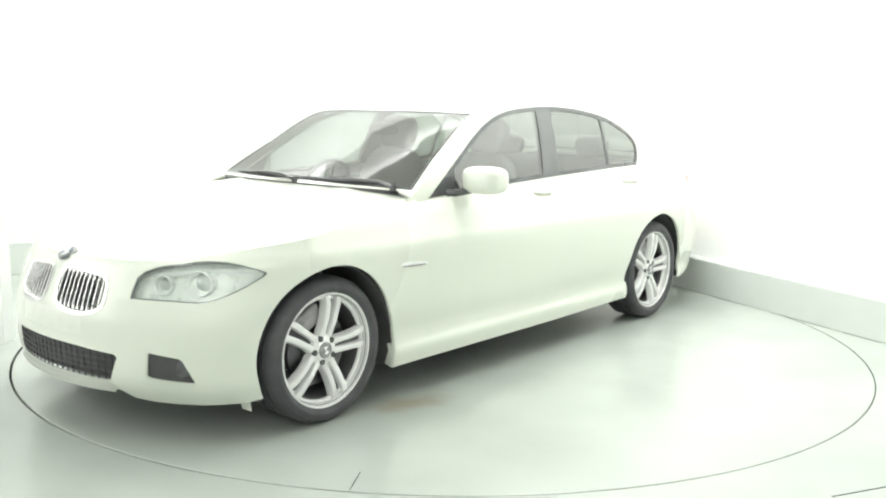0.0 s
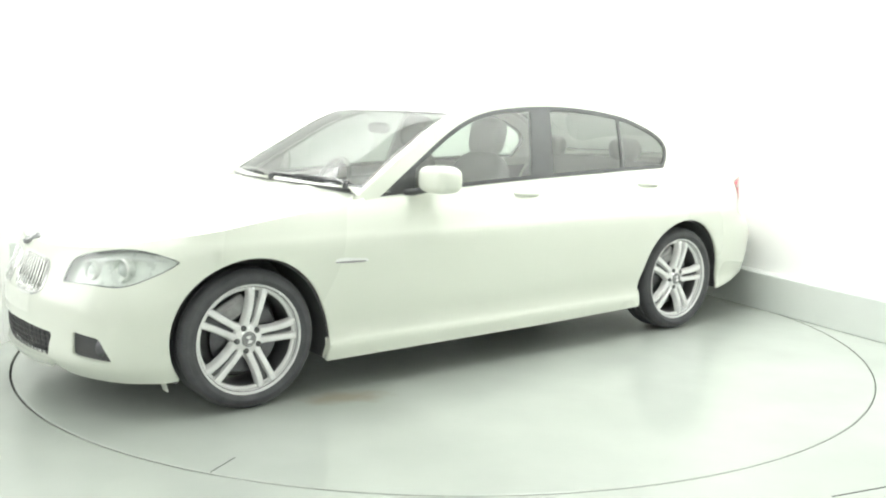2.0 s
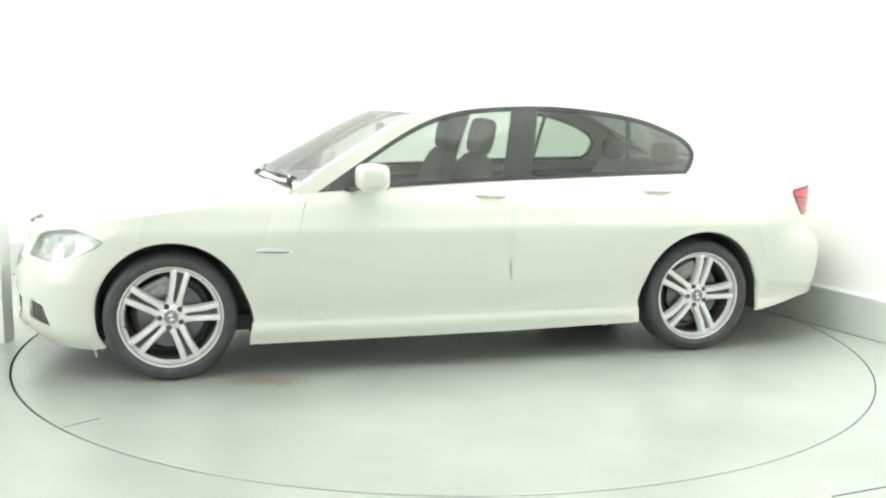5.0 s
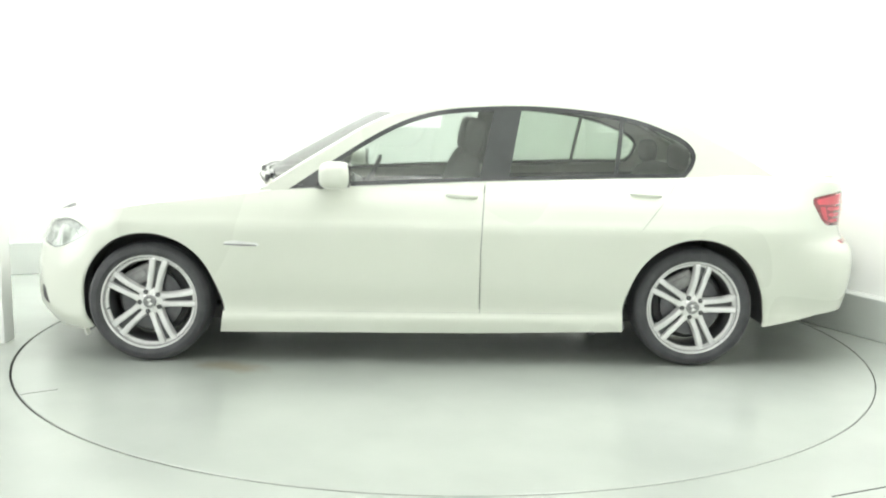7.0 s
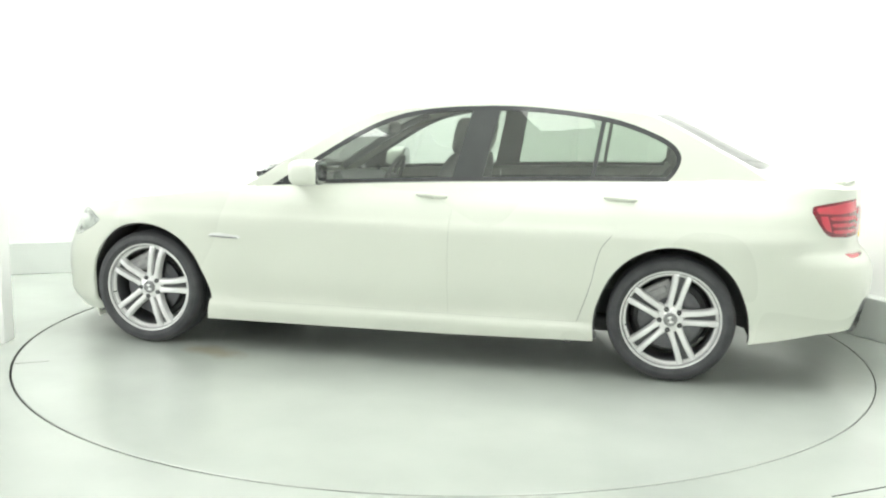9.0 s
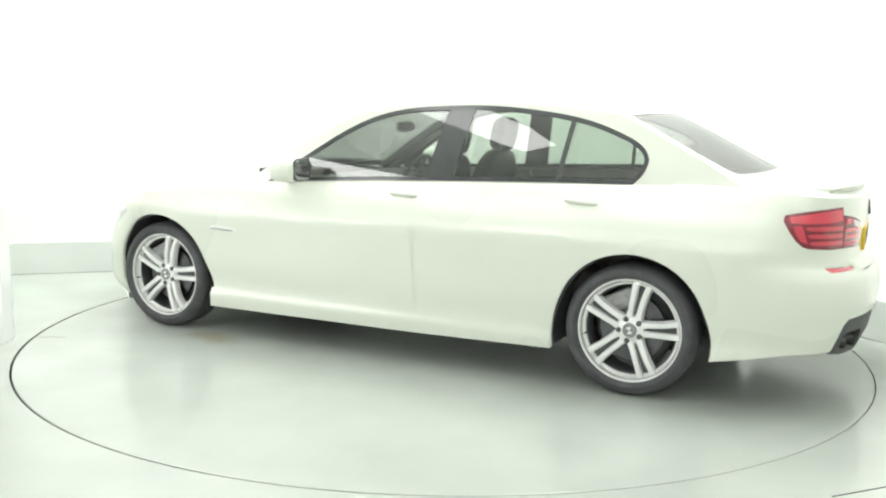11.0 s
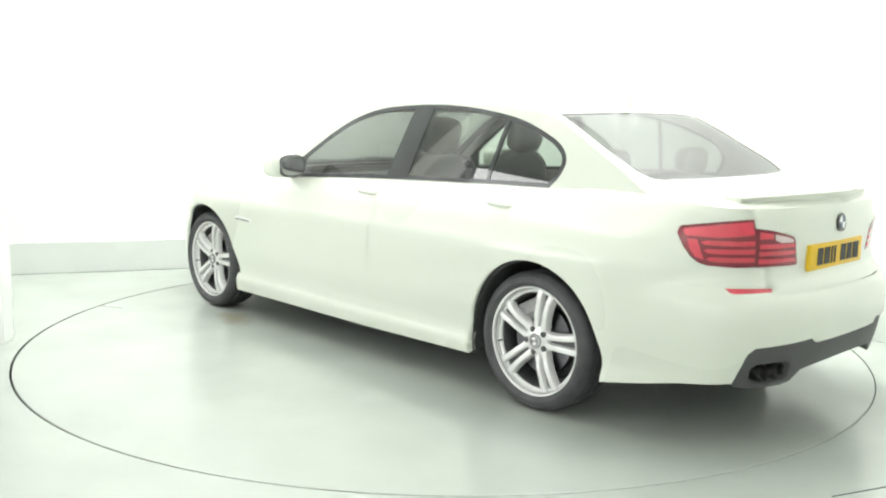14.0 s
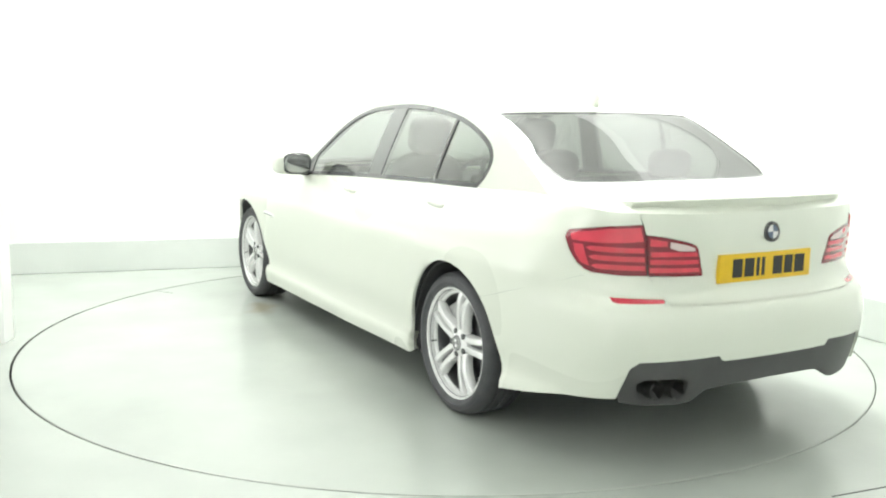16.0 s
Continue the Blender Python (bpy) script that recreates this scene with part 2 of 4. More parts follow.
def skin(loop, f, step=0.035, gap=0.0008, depth=0.018, flip=False, mirror=False, proud=0.0, holes=()):
    """A sheet over the plane region inside loop, shaped by f(u, v), with returned edges. flip turns it inside out."""
    from mathutils.geometry import delaunay_2d_cdt
    loop = inset(dense(loop, step), gap)
    lo = np.array(loop)
    (u0, v0), (u1, v1) = lo.min(0), lo.max(0)
    nx, ny = max(2, int((u1 - u0) / step)), max(2, int((v1 - v0) / step))
    gu, gv = np.meshgrid(np.linspace(u0, u1, nx + 1), np.linspace(v0, v1, ny + 1))
    pts = np.stack([gu.ravel(), gv.ravel()], 1)
    holes = [inset(dense(h, step), -gap) for h in holes]
    rims = [np.array(h) for h in [loop] + holes]
    a, b = np.concatenate(rims), np.concatenate([np.roll(r, -1, 0) for r in rims])
    inside = np.zeros(len(pts), bool)
    near = np.full(len(pts), 1e9)
    for (ax, ay), (bx, by) in zip(a, b):
        if ay != by:
            hit = ((ay > pts[:, 1]) != (by > pts[:, 1])) & (pts[:, 0] < (bx - ax) * (pts[:, 1] - ay) / (by - ay) + ax)
            inside ^= hit
        ex, ey = bx - ax, by - ay
        t = np.clip(((pts[:, 0] - ax) * ex + (pts[:, 1] - ay) * ey) / (ex * ex + ey * ey + 1e-12), 0, 1)
        near = np.minimum(near, np.hypot(pts[:, 0] - ax - t * ex, pts[:, 1] - ay - t * ey))
    keep = pts[inside & (near > 0.4 * step)]
    n = len(loop)
    verts2 = [Vector(p) for p in loop]
    hole_edges = []
    for h in holes:
        k0 = len(verts2)
        verts2 += [Vector(p) for p in h]
        hole_edges += [(k0 + i, k0 + (i + 1) % len(h)) for i in range(len(h))]
    verts2 += [Vector(p) for p in keep]
    area = sum(loop[i][0] * loop[(i + 1) % n][1] - loop[(i + 1) % n][0] * loop[i][1] for i in range(n))
    order = list(range(n)) if area > 0 else list(range(n))[::-1]
    v2, e2, f2, ov, _, _ = delaunay_2d_cdt(verts2, hole_edges, [order], 1, 1e-6)
    sy = -1.0 if mirror else 1.0
    sgn = -1.0 if flip else 1.0
    P, N = [], []
    for u, v in v2:
        p = np.array(f(u, v))
        h = 0.012
        du = np.array(f(u + h, v)) - np.array(f(u - h, v))
        dv = np.array(f(u, v + h)) - np.array(f(u, v - h))
        nn = np.cross(du, dv) * sgn
        ln = np.linalg.norm(nn)
        nn = nn / ln if ln > 1e-12 else np.array((0, 0, 1.0))
        p = p + nn * proud
        P.append(Vector((p[0], p[1] * sy, p[2])))
        N.append(Vector((nn[0], nn[1] * sy, nn[2])))
    tris = []
    for t in f2:
        t = list(t)
        cx, cy = sum(v2[i][0] for i in t) / len(t), sum(v2[i][1] for i in t) / len(t)
        if any(within(h, cx, cy) for h in holes):
            continue
        ar = sum(v2[t[i]][0] * v2[t[(i + 1) % len(t)]][1] - v2[t[(i + 1) % len(t)]][0] * v2[t[i]][1] for i in range(len(t)))
        ccw = ar > 0
        if (ccw != (not flip)) != mirror:
            t.reverse()
        tris.append(t)
    if depth:
        count = {}
        for t in tris:
            for i in range(len(t)):
                e = (t[i], t[(i + 1) % len(t)])
                count[e] = 1
        rim = [e for e in count if (e[1], e[0]) not in count]
        base = {}
        for e in rim:
            for k in e:
                if k not in base:
                    base[k] = len(P)
                    P += [P[k], P[k] - N[k] * depth]
                    N += [N[k], N[k]]
        for i, j in rim:
            tris.append([j, i, base[i] + 1, base[j] + 1])
    me = bpy.data.meshes.new("skin")
    me.from_pydata(P, [], tris)
    me.polygons.foreach_set("use_smooth", [True] * len(me.polygons))
    me.normals_split_custom_set_from_vertices(N)
    return me


def empty(name, label, category, m=None):
    ob = new(name)
    ob.empty_display_size = 0.1
    if m is not None:
        ob.matrix_basis = m
    return tagged(ob, label, category)


# ---- room ----
RIM = 2.459
SLOT_OFF = (-0.0038, -0.0038, 0.0)


def ring_sheet(r0, r1, n, z):
    bm = bmesh.new()
    a = [bm.verts.new((r0 * math.cos(2 * math.pi * k / n), r0 * math.sin(2 * math.pi * k / n), z)) for k in range(n)]
    b = [bm.verts.new((r1 * math.cos(2 * math.pi * k / n), r1 * math.sin(2 * math.pi * k / n), z)) for k in range(n)]
    for k in range(n):
        j = (k + 1) % n
        bm.faces.new((a[k], b[k], b[j], a[j]))
    return bm


def build_room():
    bm = ring_sheet(RIM + 0.0058, 14.0, 160, 0.0)
    bmesh.ops.translate(bm, vec=SLOT_OFF, verts=bm.verts)
    floor = tagged(part("floor", bm, FLOOR), "pale grey painted studio floor around the turntable", "floor", kind="structure")
    pit = bmesh.new()
    lathe(pit, [(RIM + 0.0058, 0.0), (RIM + 0.0058, -0.05), (0.01, -0.05)], 160, "z")
    bmesh.ops.translate(pit, vec=SLOT_OFF, verts=pit.verts)
    part("turntable_pit", pit, SLOT, floor)
    # fine joint in the floor outside the platform
    j = bmesh.new()
    box(j, -0.9, 0.9, -0.003, 0.003, -0.002, 0.0015)
    part("floor_joint", j, SLOT, floor, m=pose(2.28, -2.07, 0, 0, 0, 22))
    # back and side walls with a grey kerb at their foot
    corner = Vector((1.23, 3.2))
    back, side = Vector((-0.952, -0.305)), Vector((0.434, -0.901))

    def wall(name, a, d, length, label, ext=0.0):
        ang = math.degrees(math.atan2(d[1], d[0]))
        bm = box(bmesh.new(), -ext, length, 0.0, 0.12, 0.0, 4.2)
        ob = tagged(part(name, bm, WALL, smooth=False, m=pose(a[0], a[1], 0, 0, 0, ang)), label, "wall", kind="structure")
        return ob, ang

    back_n = Vector((-back[1], back[0]))
    w, ang = wall("wall_back", corner, back, 9.0, "plain white studio back wall", 0.3)
    w.matrix_basis = pose(corner[0], corner[1], 0, 0, 0, ang) @ pose(0, -0.14, 0)
    w2, ang2 = wall("wall_side", corner, side, 11.0, "plain white studio side wall", 0.3)
    w2.matrix_basis = pose(corner[0], corner[1], 0, 0, 0, ang2) @ pose(0, 0.02, 0)
    k = box(bmesh.new(), 0.0, 9.0, -0.02, 0.10, 0.0, 0.262, 0.008)
    part("kerb_back", k, KERB, smooth=False, m=pose(corner[0], corner[1], 0, 0, 0, ang) @ pose(0, -0.10, 0))
    k = box(bmesh.new(), 0.08, 11.0, -0.10, 0.02, 0.0, 0.262, 0.008)
    part("kerb_side", k, KERB, smooth=False, m=pose(corner[0], corner[1], 0, 0, 0, ang2) @ pose(0, 0.02, 0))
    for n in ("kerb_back", "kerb_side"):
        tagged(bpy.data.objects[n], "low grey painted kerb along the foot of the white wall", "kerb", kind="structure")
    # white panel added for a pale strip at the left, no known wall
    bm = box(bmesh.new(), -6.0, -2.545, -0.44, -0.32, 0.0, 4.2)
    tagged(part("left_panel", bm, WALL, smooth=False), "added white panel beside the turntable", "wall", kind="structure")
    # unseen wall and ceiling, added to close the room and return light
    bm = box(bmesh.new(), -7.0, 7.0, -8.2, -8.05, 0.0, 4.2)
    tagged(part("unseen_front_wall", bm, WALL, smooth=False), "unseen white wall added behind the camera", "wall", kind="structure")
    bm = box(bmesh.new(), -8, 8, -8.2, 7, 4.2, 4.3)
    tagged(part("ceiling", bm, WALL, smooth=False), "unseen white ceiling added over the studio", "ceiling", kind="structure")


def stained(base, centre, half, tint):
    """The painted floor with one brown stain of its own shape."""
    m = base.copy()
    m.name = "stained_grey_floor"
    nt = m.node_tree
    b = nt.nodes["Principled BSDF"]
    old = b.inputs["Base Color"].links[0].from_socket
    co, mp, no, add, ln, mr, mix = (nt.nodes.new(k) for k in ("ShaderNodeTexCoord", "ShaderNodeMapping", "ShaderNodeTexNoise", "ShaderNodeVectorMath", "ShaderNodeVectorMath", "ShaderNodeMapRange", "ShaderNodeMix"))
    mp.vector_type = "TEXTURE"
    mp.inputs["Location"].default_value, mp.inputs["Scale"].default_value = (*centre, 0), (*half, 1)
    mp.inputs["Rotation"].default_value = (0, 0, radians(25))
    no.inputs["Scale"].default_value, no.inputs["Detail"].default_value = 7.0, 6
    add.operation, ln.operation = "MULTIPLY_ADD", "LENGTH"
    add.inputs[1].default_value = (1.6, 1.6, 0)
    nt.links.new(co.outputs["Object"], no.inputs["Vector"])
    nt.links.new(co.outputs["Object"], mp.inputs["Vector"])
    nt.links.new(no.outputs["Color"], add.inputs[0])
    nt.links.new(mp.outputs[0], add.inputs[2])
    off = nt.nodes.new("ShaderNodeVectorMath")
    off.operation = "SUBTRACT"
    off.inputs[1].default_value = (0.8, 0.8, 0)
    nt.links.new(add.outputs[0], off.inputs[0])
    nt.links.new(off.outputs[0], ln.inputs[0])
    nt.links.new(ln.outputs["Value"], mr.inputs["Value"])
    mr.inputs["From Min"].default_value, mr.inputs["From Max"].default_value = 0.25, 1.15
    mr.inputs["To Min"].default_value, mr.inputs["To Max"].default_value = 0.55, 0.0
    mix.data_type = "RGBA"
    mix.inputs["B"].default_value = (*tint, 1)
    nt.links.new(mr.outputs[0], mix.inputs["Factor"])
    nt.links.new(old, mix.inputs["A"])
    nt.links.new(mix.outputs["Result"], b.inputs["Base Color"])
    return m


def build_turntable():
    disc = empty("turntable", "round pale grey painted turntable set flush in the floor", "turntable")
    bm = bmesh.new()
    lathe(bm, [(0.001, 0.0), (0.8, 0.0), (1.6, 0.0), (RIM - 0.012, 0.0)], 160, "z")
    part("deck", bm, stained(FLOOR, (-0.15, -1.40), (0.22, 0.12), (0.34, 0.29, 0.19)), disc)
    bm = bmesh.new()
    lathe(bm, [(RIM - 0.012, 0.0), (RIM - 0.004, 0.0), (RIM - 0.001, -0.002), (RIM - 0.001, -0.04)], 160, "z")
    part("edge_band", bm, FLOOR, disc)
    a = math.atan2(-2.418, -0.335)
    bm = bmesh.new()
    slab(bm, (2.28 * math.cos(a), 2.28 * math.sin(a), 0.0), (2.450 * math.cos(a), 2.450 * math.sin(a), 0.0), 0.003, 0.002)
    part("deck_seam", bm, SLOT, disc)
    return disc


build_room()
DISC = build_turntable()

# ---- the car: shape of the body ----
PLAN = spline([(2.330, 0), (2.308, 0.22), (2.240, 0.45), (2.130, 0.66), (1.968, 0.80), (1.72, 0.885), (1.484, 0.912), (1.0, 0.905), (0.5, 0.902), (0, 0.905),
               (-0.5, 0.908), (-1.0, 0.912), (-1.484, 0.922), (-1.9, 0.895), (-2.2, 0.83), (-2.40, 0.72), (-2.52, 0.5), (-2.565, 0.25), (-2.575, 0)], 12)
PLAN = [Vector((p[0], p[1] * 1.02)) for p in PLAN]
_len = np.concatenate([[0], np.cumsum([(PLAN[i + 1] - PLAN[i]).length for i in range(len(PLAN) - 1)])])
_px, _py = np.array([p[0] for p in PLAN]), np.array([p[1] for p in PLAN])
_even = np.linspace(0, _len[-1], 1200)
_px, _py = np.interp(_even, _len, _px), np.interp(_even, _len, _py)
_win = np.exp(-np.linspace(-2.2, 2.2, 31) ** 2)
_px = np.convolve(np.concatenate([_px[15:0:-1], _px, _px[-2:-17:-1]]), _win / _win.sum(), "valid")
_py = np.convolve(np.concatenate([-_py[15:0:-1], _py, -_py[-2:-17:-1]]), _win / _win.sum(), "valid")
_len = _even
LONG = float(_len[-1])
SIDE_D = curve1([(0.10, 0.06), (0.19, 0.035), (0.25, 0.022), (0.29, 0.035), (0.34, 0.036), (0.45, 0.016), (0.6, 0.006), (0.70, 0.001), (0.75, 0.002), (0.776, 0.008), (0.80, 0.020),
                 (0.88, 0.055), (0.95, 0.105), (1.0, 0.140), (1.06, 0.20), (1.12, 0.30)])
FRONT_D = curve1([(0.10, 0.14), (0.18, 0.07), (0.24, 0.025), (0.30, 0.01), (0.38, 0.01), (0.46, 0.012), (0.52, 0.02), (0.60, 0.045), (0.66, 0.072), (0.72, 0.098), (0.76, 0.128), (0.80, 0.19), (0.9, 0.36)])
REAR_D = curve1([(0.10, 0.12), (0.2, 0.07), (0.30, 0.035), (0.42, 0.01), (0.54, 0.0), (0.62, 0.012), (0.66, 0.035), (0.70, 0.075), (0.76, 0.09), (0.86, 0.085), (0.94, 0.085), (1.0, 0.09), (1.05, 0.11), (1.1, 0.16)])


def plan_at(s):
    x, y = np.interp(s, _len, _px), np.interp(s, _len, _py)
    e = 0.03
    tx, ty = np.interp(s + e, _len, _px) - np.interp(s - e, _len, _px), np.interp(s + e, _len, _py) - np.interp(s - e, _len, _py)
    ln = math.hypot(tx, ty)
    if s <= 0.001 or s >= LONG - 0.001:
        return x, y, (1.0 if s < 1 else -1.0), 0.0
    return x, y, ty / ln, -tx / ln


def hull(s, z):
    """The lower body: s runs round it from the middle of the nose to the middle of the tail; past both ends it goes on over the far side."""
    side = 1.0
    if s < 0:
        s, side = -s, -1.0
    if s > LONG:
        s, side = 2 * LONG - s, -1.0
    x, y, nx, ny = plan_at(s)
    wf, wr = smooth01(1.60, 2.16, x), smooth01(-1.95, -2.40, x)
    d = SIDE_D(z) * (1 - wf - wr) + FRONT_D(z) * wf + REAR_D(z) * wr
    return x - nx * d, side * (y - ny * d), z


def s_of(x):
    """Length along the side at which the plan line passes x."""
    return float(np.interp(-x, -_px, _len))


SHOULDER = curve1([(2.32, 0.745), (2.2, 0.755), (2.0, 0.785), (1.8, 0.815), (1.5, 0.860), (1.2, 0.897), (0.95, 0.925), (0.75, 0.945), (0.3, 0.968), (0, 0.985), (-0.5, 1.004),
                   (-1.0, 1.022), (-1.4, 1.035), (-1.8, 1.045), (-2.1, 1.035), (-2.4, 1.015), (-2.6, 1.01)])


WHEEL_X, WHEEL_Z, ARCH = 1.484, 0.339, 0.376
HUB_Z, HUB_FRONT, HUB_REAR = 0.329, 0.770, 0.783
top_s = lambda s: SHOULDER(plan_at(s if s <= LONG else 2 * LONG - s)[0])


def edge_tables():
    ss = np.linspace(0, LONG, 400)
    e = np.array([hull(s, top_s(s)) for s in ss])
    return e[:, 0], e[:, 1], e[:, 2]


EX, EY, EZ = edge_tables()
edge_y = lambda x: float(np.interp(-x, -EX, EY))
edge_z = lambda x: float(np.interp(-x, -EX, EZ))
HOOD_CROWN = curve1([(2.18, 0.0), (2.1, 0.022), (1.95, 0.045), (1.7, 0.062), (1.4, 0.07), (1.0, 0.07), (0.7, 0.07)])
DECK_CROWN = curve1([(-2.50, 0.0), (-2.44, 0.03), (-2.3, 0.044), (-2.0, 0.045), (-1.7, 0.05)])


def hood_surface(x, y):
    r = min(1.0, abs(y) / max(0.02, edge_y(x)))
    power_bulge = 0.008 * math.exp(-((abs(y) - 0.36 - 0.1 * (1.6 - x)) / 0.05) ** 2) * smooth01(2.1, 1.8, x)
    return x, y, edge_z(x) + HOOD_CROWN(x) * (1 - r ** 2.4) + power_bulge


def deck_surface(x, y):
    r = min(1.0, abs(y) / max(0.02, edge_y(x)))
    return x, y, edge_z(x) + DECK_CROWN(x) * (1 - r ** 4)


ROOF_LINE = curve1([(1.12, 0.925), (1.05, 0.962), (0.97, 1.008), (0.8, 1.107), (0.6, 1.217), (0.45, 1.300), (0.29, 1.376), (0.15, 1.413), (-0.1, 1.441), (-0.4, 1.459), (-0.75, 1.463),
                    (-1.05, 1.449), (-1.3, 1.420), (-1.43, 1.387), (-1.6, 1.312), (-1.8, 1.21), (-1.97, 1.128), (-2.07, 1.083), (-2.2, 1.03)], 0.11)


def roof_surface(x, y):
    bow = 0.27 * smooth01(-0.3, 0.3, x) - 0.25 * smooth01(-0.9, -1.35, x)
    crown = 0.02 + 0.075 * smooth01(0.35, 0.0, x) * smooth01(-1.4, -1.1, x)
    crown += 0.045 * smooth01(-1.75, -2.0, x)
    return x, y, ROOF_LINE(x + bow * y * y) - crown * y * y


def flank(x, z):
    """The side of the cabin above the belt line."""
    h = z - 0.95
    return x, 0.793 - 0.25 * h - 0.2 * h * abs(h) - 0.05 * max(0.0, -0.9 - x) ** 1.5, z


def rail(x):
    y = 0.62
    for _ in range(40):
        z = roof_surface(x, y)[2]
        y = 0.5 * y + 0.5 * flank(x, z)[1]
    return y, z


def arch_radius(cx, a):
    """The wheel arch is round above and opens a little towards its lower ends."""
    ahead = math.cos(a) > 0
    wider = 0.032 if cx < 0 else (0.0 if ahead else 0.045)
    return ARCH + wider * smooth01(0.15, -0.12, ARCH * math.sin(a))


def arch(cx, a0, a1, n=26):
    """Points of a wheel arch as (s, z), by degrees from the front over the top."""
    out = []
    for k in range(n + 1):
        a = radians(a0 + (a1 - a0) * k / n)
        r = arch_radius(cx, a)
        out.append((s_of(cx + r * math.cos(a)), WHEEL_Z + r * math.sin(a)))
    return out


def along_top(s0, s1, n=40):
    return [(s0 + (s1 - s0) * k / n, top_s(s0 + (s1 - s0) * k / n)) for k in range(n + 1)]


HEADLIGHT = [tuple(p) for p in ((1.105, 0.712), (1.07, 0.729), (1.01, 0.747), (0.95, 0.758), (0.88, 0.763), (0.79, 0.760), (0.70, 0.750), (0.60, 0.736), (0.535, 0.715), (0.50, 0.688), (0.488, 0.640), (0.487, 0.605),
             (0.58, 0.606), (0.69, 0.606), (0.75, 0.602), (0.80, 0.600), (0.85, 0.605), (0.90, 0.617), (0.96, 0.638), (1.025, 0.664), (1.08, 0.693))]
KIDNEY = [(0.034, 0.61), (0.036, 0.66), (0.050, 0.692), (0.09, 0.702), (0.15, 0.702), (0.265, 0.693), (0.322, 0.683), (0.353, 0.658), (0.361, 0.61), (0.355, 0.568), (0.322, 0.540), (0.26, 0.524), (0.17, 0.520), (0.10, 0.529), (0.055, 0.556)]
KIDNEY = [tuple(p) for p in spline(KIDNEY + KIDNEY[:1], 4)][:-1]
INTAKE = [(-0.385, 0.252), (-0.40, 0.262), (-0.44, 0.362), (-0.425, 0.374), (-0.2, 0.388), (0, 0.39), (0.2, 0.388), (0.425, 0.374), (0.44, 0.362), (0.40, 0.262), (0.385, 0.252), (0.2, 0.249), (0, 0.248), (-0.2, 0.249)]
FOG = [(0.585, 0.392), (0.60, 0.395), (0.725, 0.378), (0.74, 0.365), (0.79, 0.278), (0.785, 0.270), (0.60, 0.286), (0.58, 0.296)]
TAIL_OUTER = [(5.10, 0.905), (5.105, 0.925), (5.115, 0.936), (5.20, 0.948), (5.31, 0.960), (5.477, 0.970), (5.490, 0.930), (5.509, 0.770), (5.40, 0.769), (5.24, 0.776), (5.20, 0.787), (5.165, 0.812), (5.13, 0.855)]
TAIL_INNER = [(5.496, 0.930), (5.58, 0.921), (5.68, 0.902), (5.725, 0.890), (5.738, 0.875), (5.770, 0.775), (5.765, 0.766), (5.64, 0.767), (5.516, 0.770)]
REFLECTOR = [(5.33, 0.692), (5.40, 0.692), (5.575, 0.688), (5.582, 0.680), (5.575, 0.672), (5.38, 0.670), (5.355, 0.674)]
DOOR_FRONT = [(2.075, 0.290), (2.066, 0.42), (2.064, 0.56), (2.068, 0.70), (2.085, 0.82), (2.112, 0.905), (2.14, 0.947)]
DOOR_MID = [(3.222, 0.290), (3.218, 0.45), (3.218, 0.62), (3.226, 0.80), (3.238, 0.95), (3.244, top_s(3.244))]
DOOR_REAR = [(3.915, 0.290), (3.935, 0.34), (3.965, 0.43), (3.990, 0.52), (4.005, 0.60), (4.03, 0.69), (4.075, 0.75), (4.12, 0.80), (4.17, 0.86), (4.25, 0.95), (4.31, top_s(4.31))]
DLO = [tuple(p) for p in spline([(0.735, 0.948), (0.615, 1.028), (0.483, 1.114), (0.266, 1.249), (0.081, 1.336), (-0.124, 1.386), (-0.417, 1.408), (-0.676, 1.408), (-0.935, 1.386), (-1.16, 1.348),
       (-1.333, 1.291), (-1.450, 1.232), (-1.500, 1.165), (-1.483, 1.092), (-1.437, 1.034)], 4)] + [(-1.046, 1.027), (-0.70, 1.016), (-0.364, 1.004), (0.0, 0.988), (0.379, 0.968), (0.60, 0.956)]


def both(name, loop, f, mat, car, flip=False, label="", **kw):
    made = []
    for mir in (False, True):
        made.append(part(name, skin(loop, f, flip=flip, mirror=mir, **kw), mat, car, label))
    return made


def frame_of(loop, w):
    return inset(dense(loop, 0.03), w)


def mirrored(half, axis):
    """A whole outline from its near half, turned over at s = axis."""
    return half + [(2 * axis - s, z) for s, z in reversed(half) if abs(s - axis) > 1e-6]


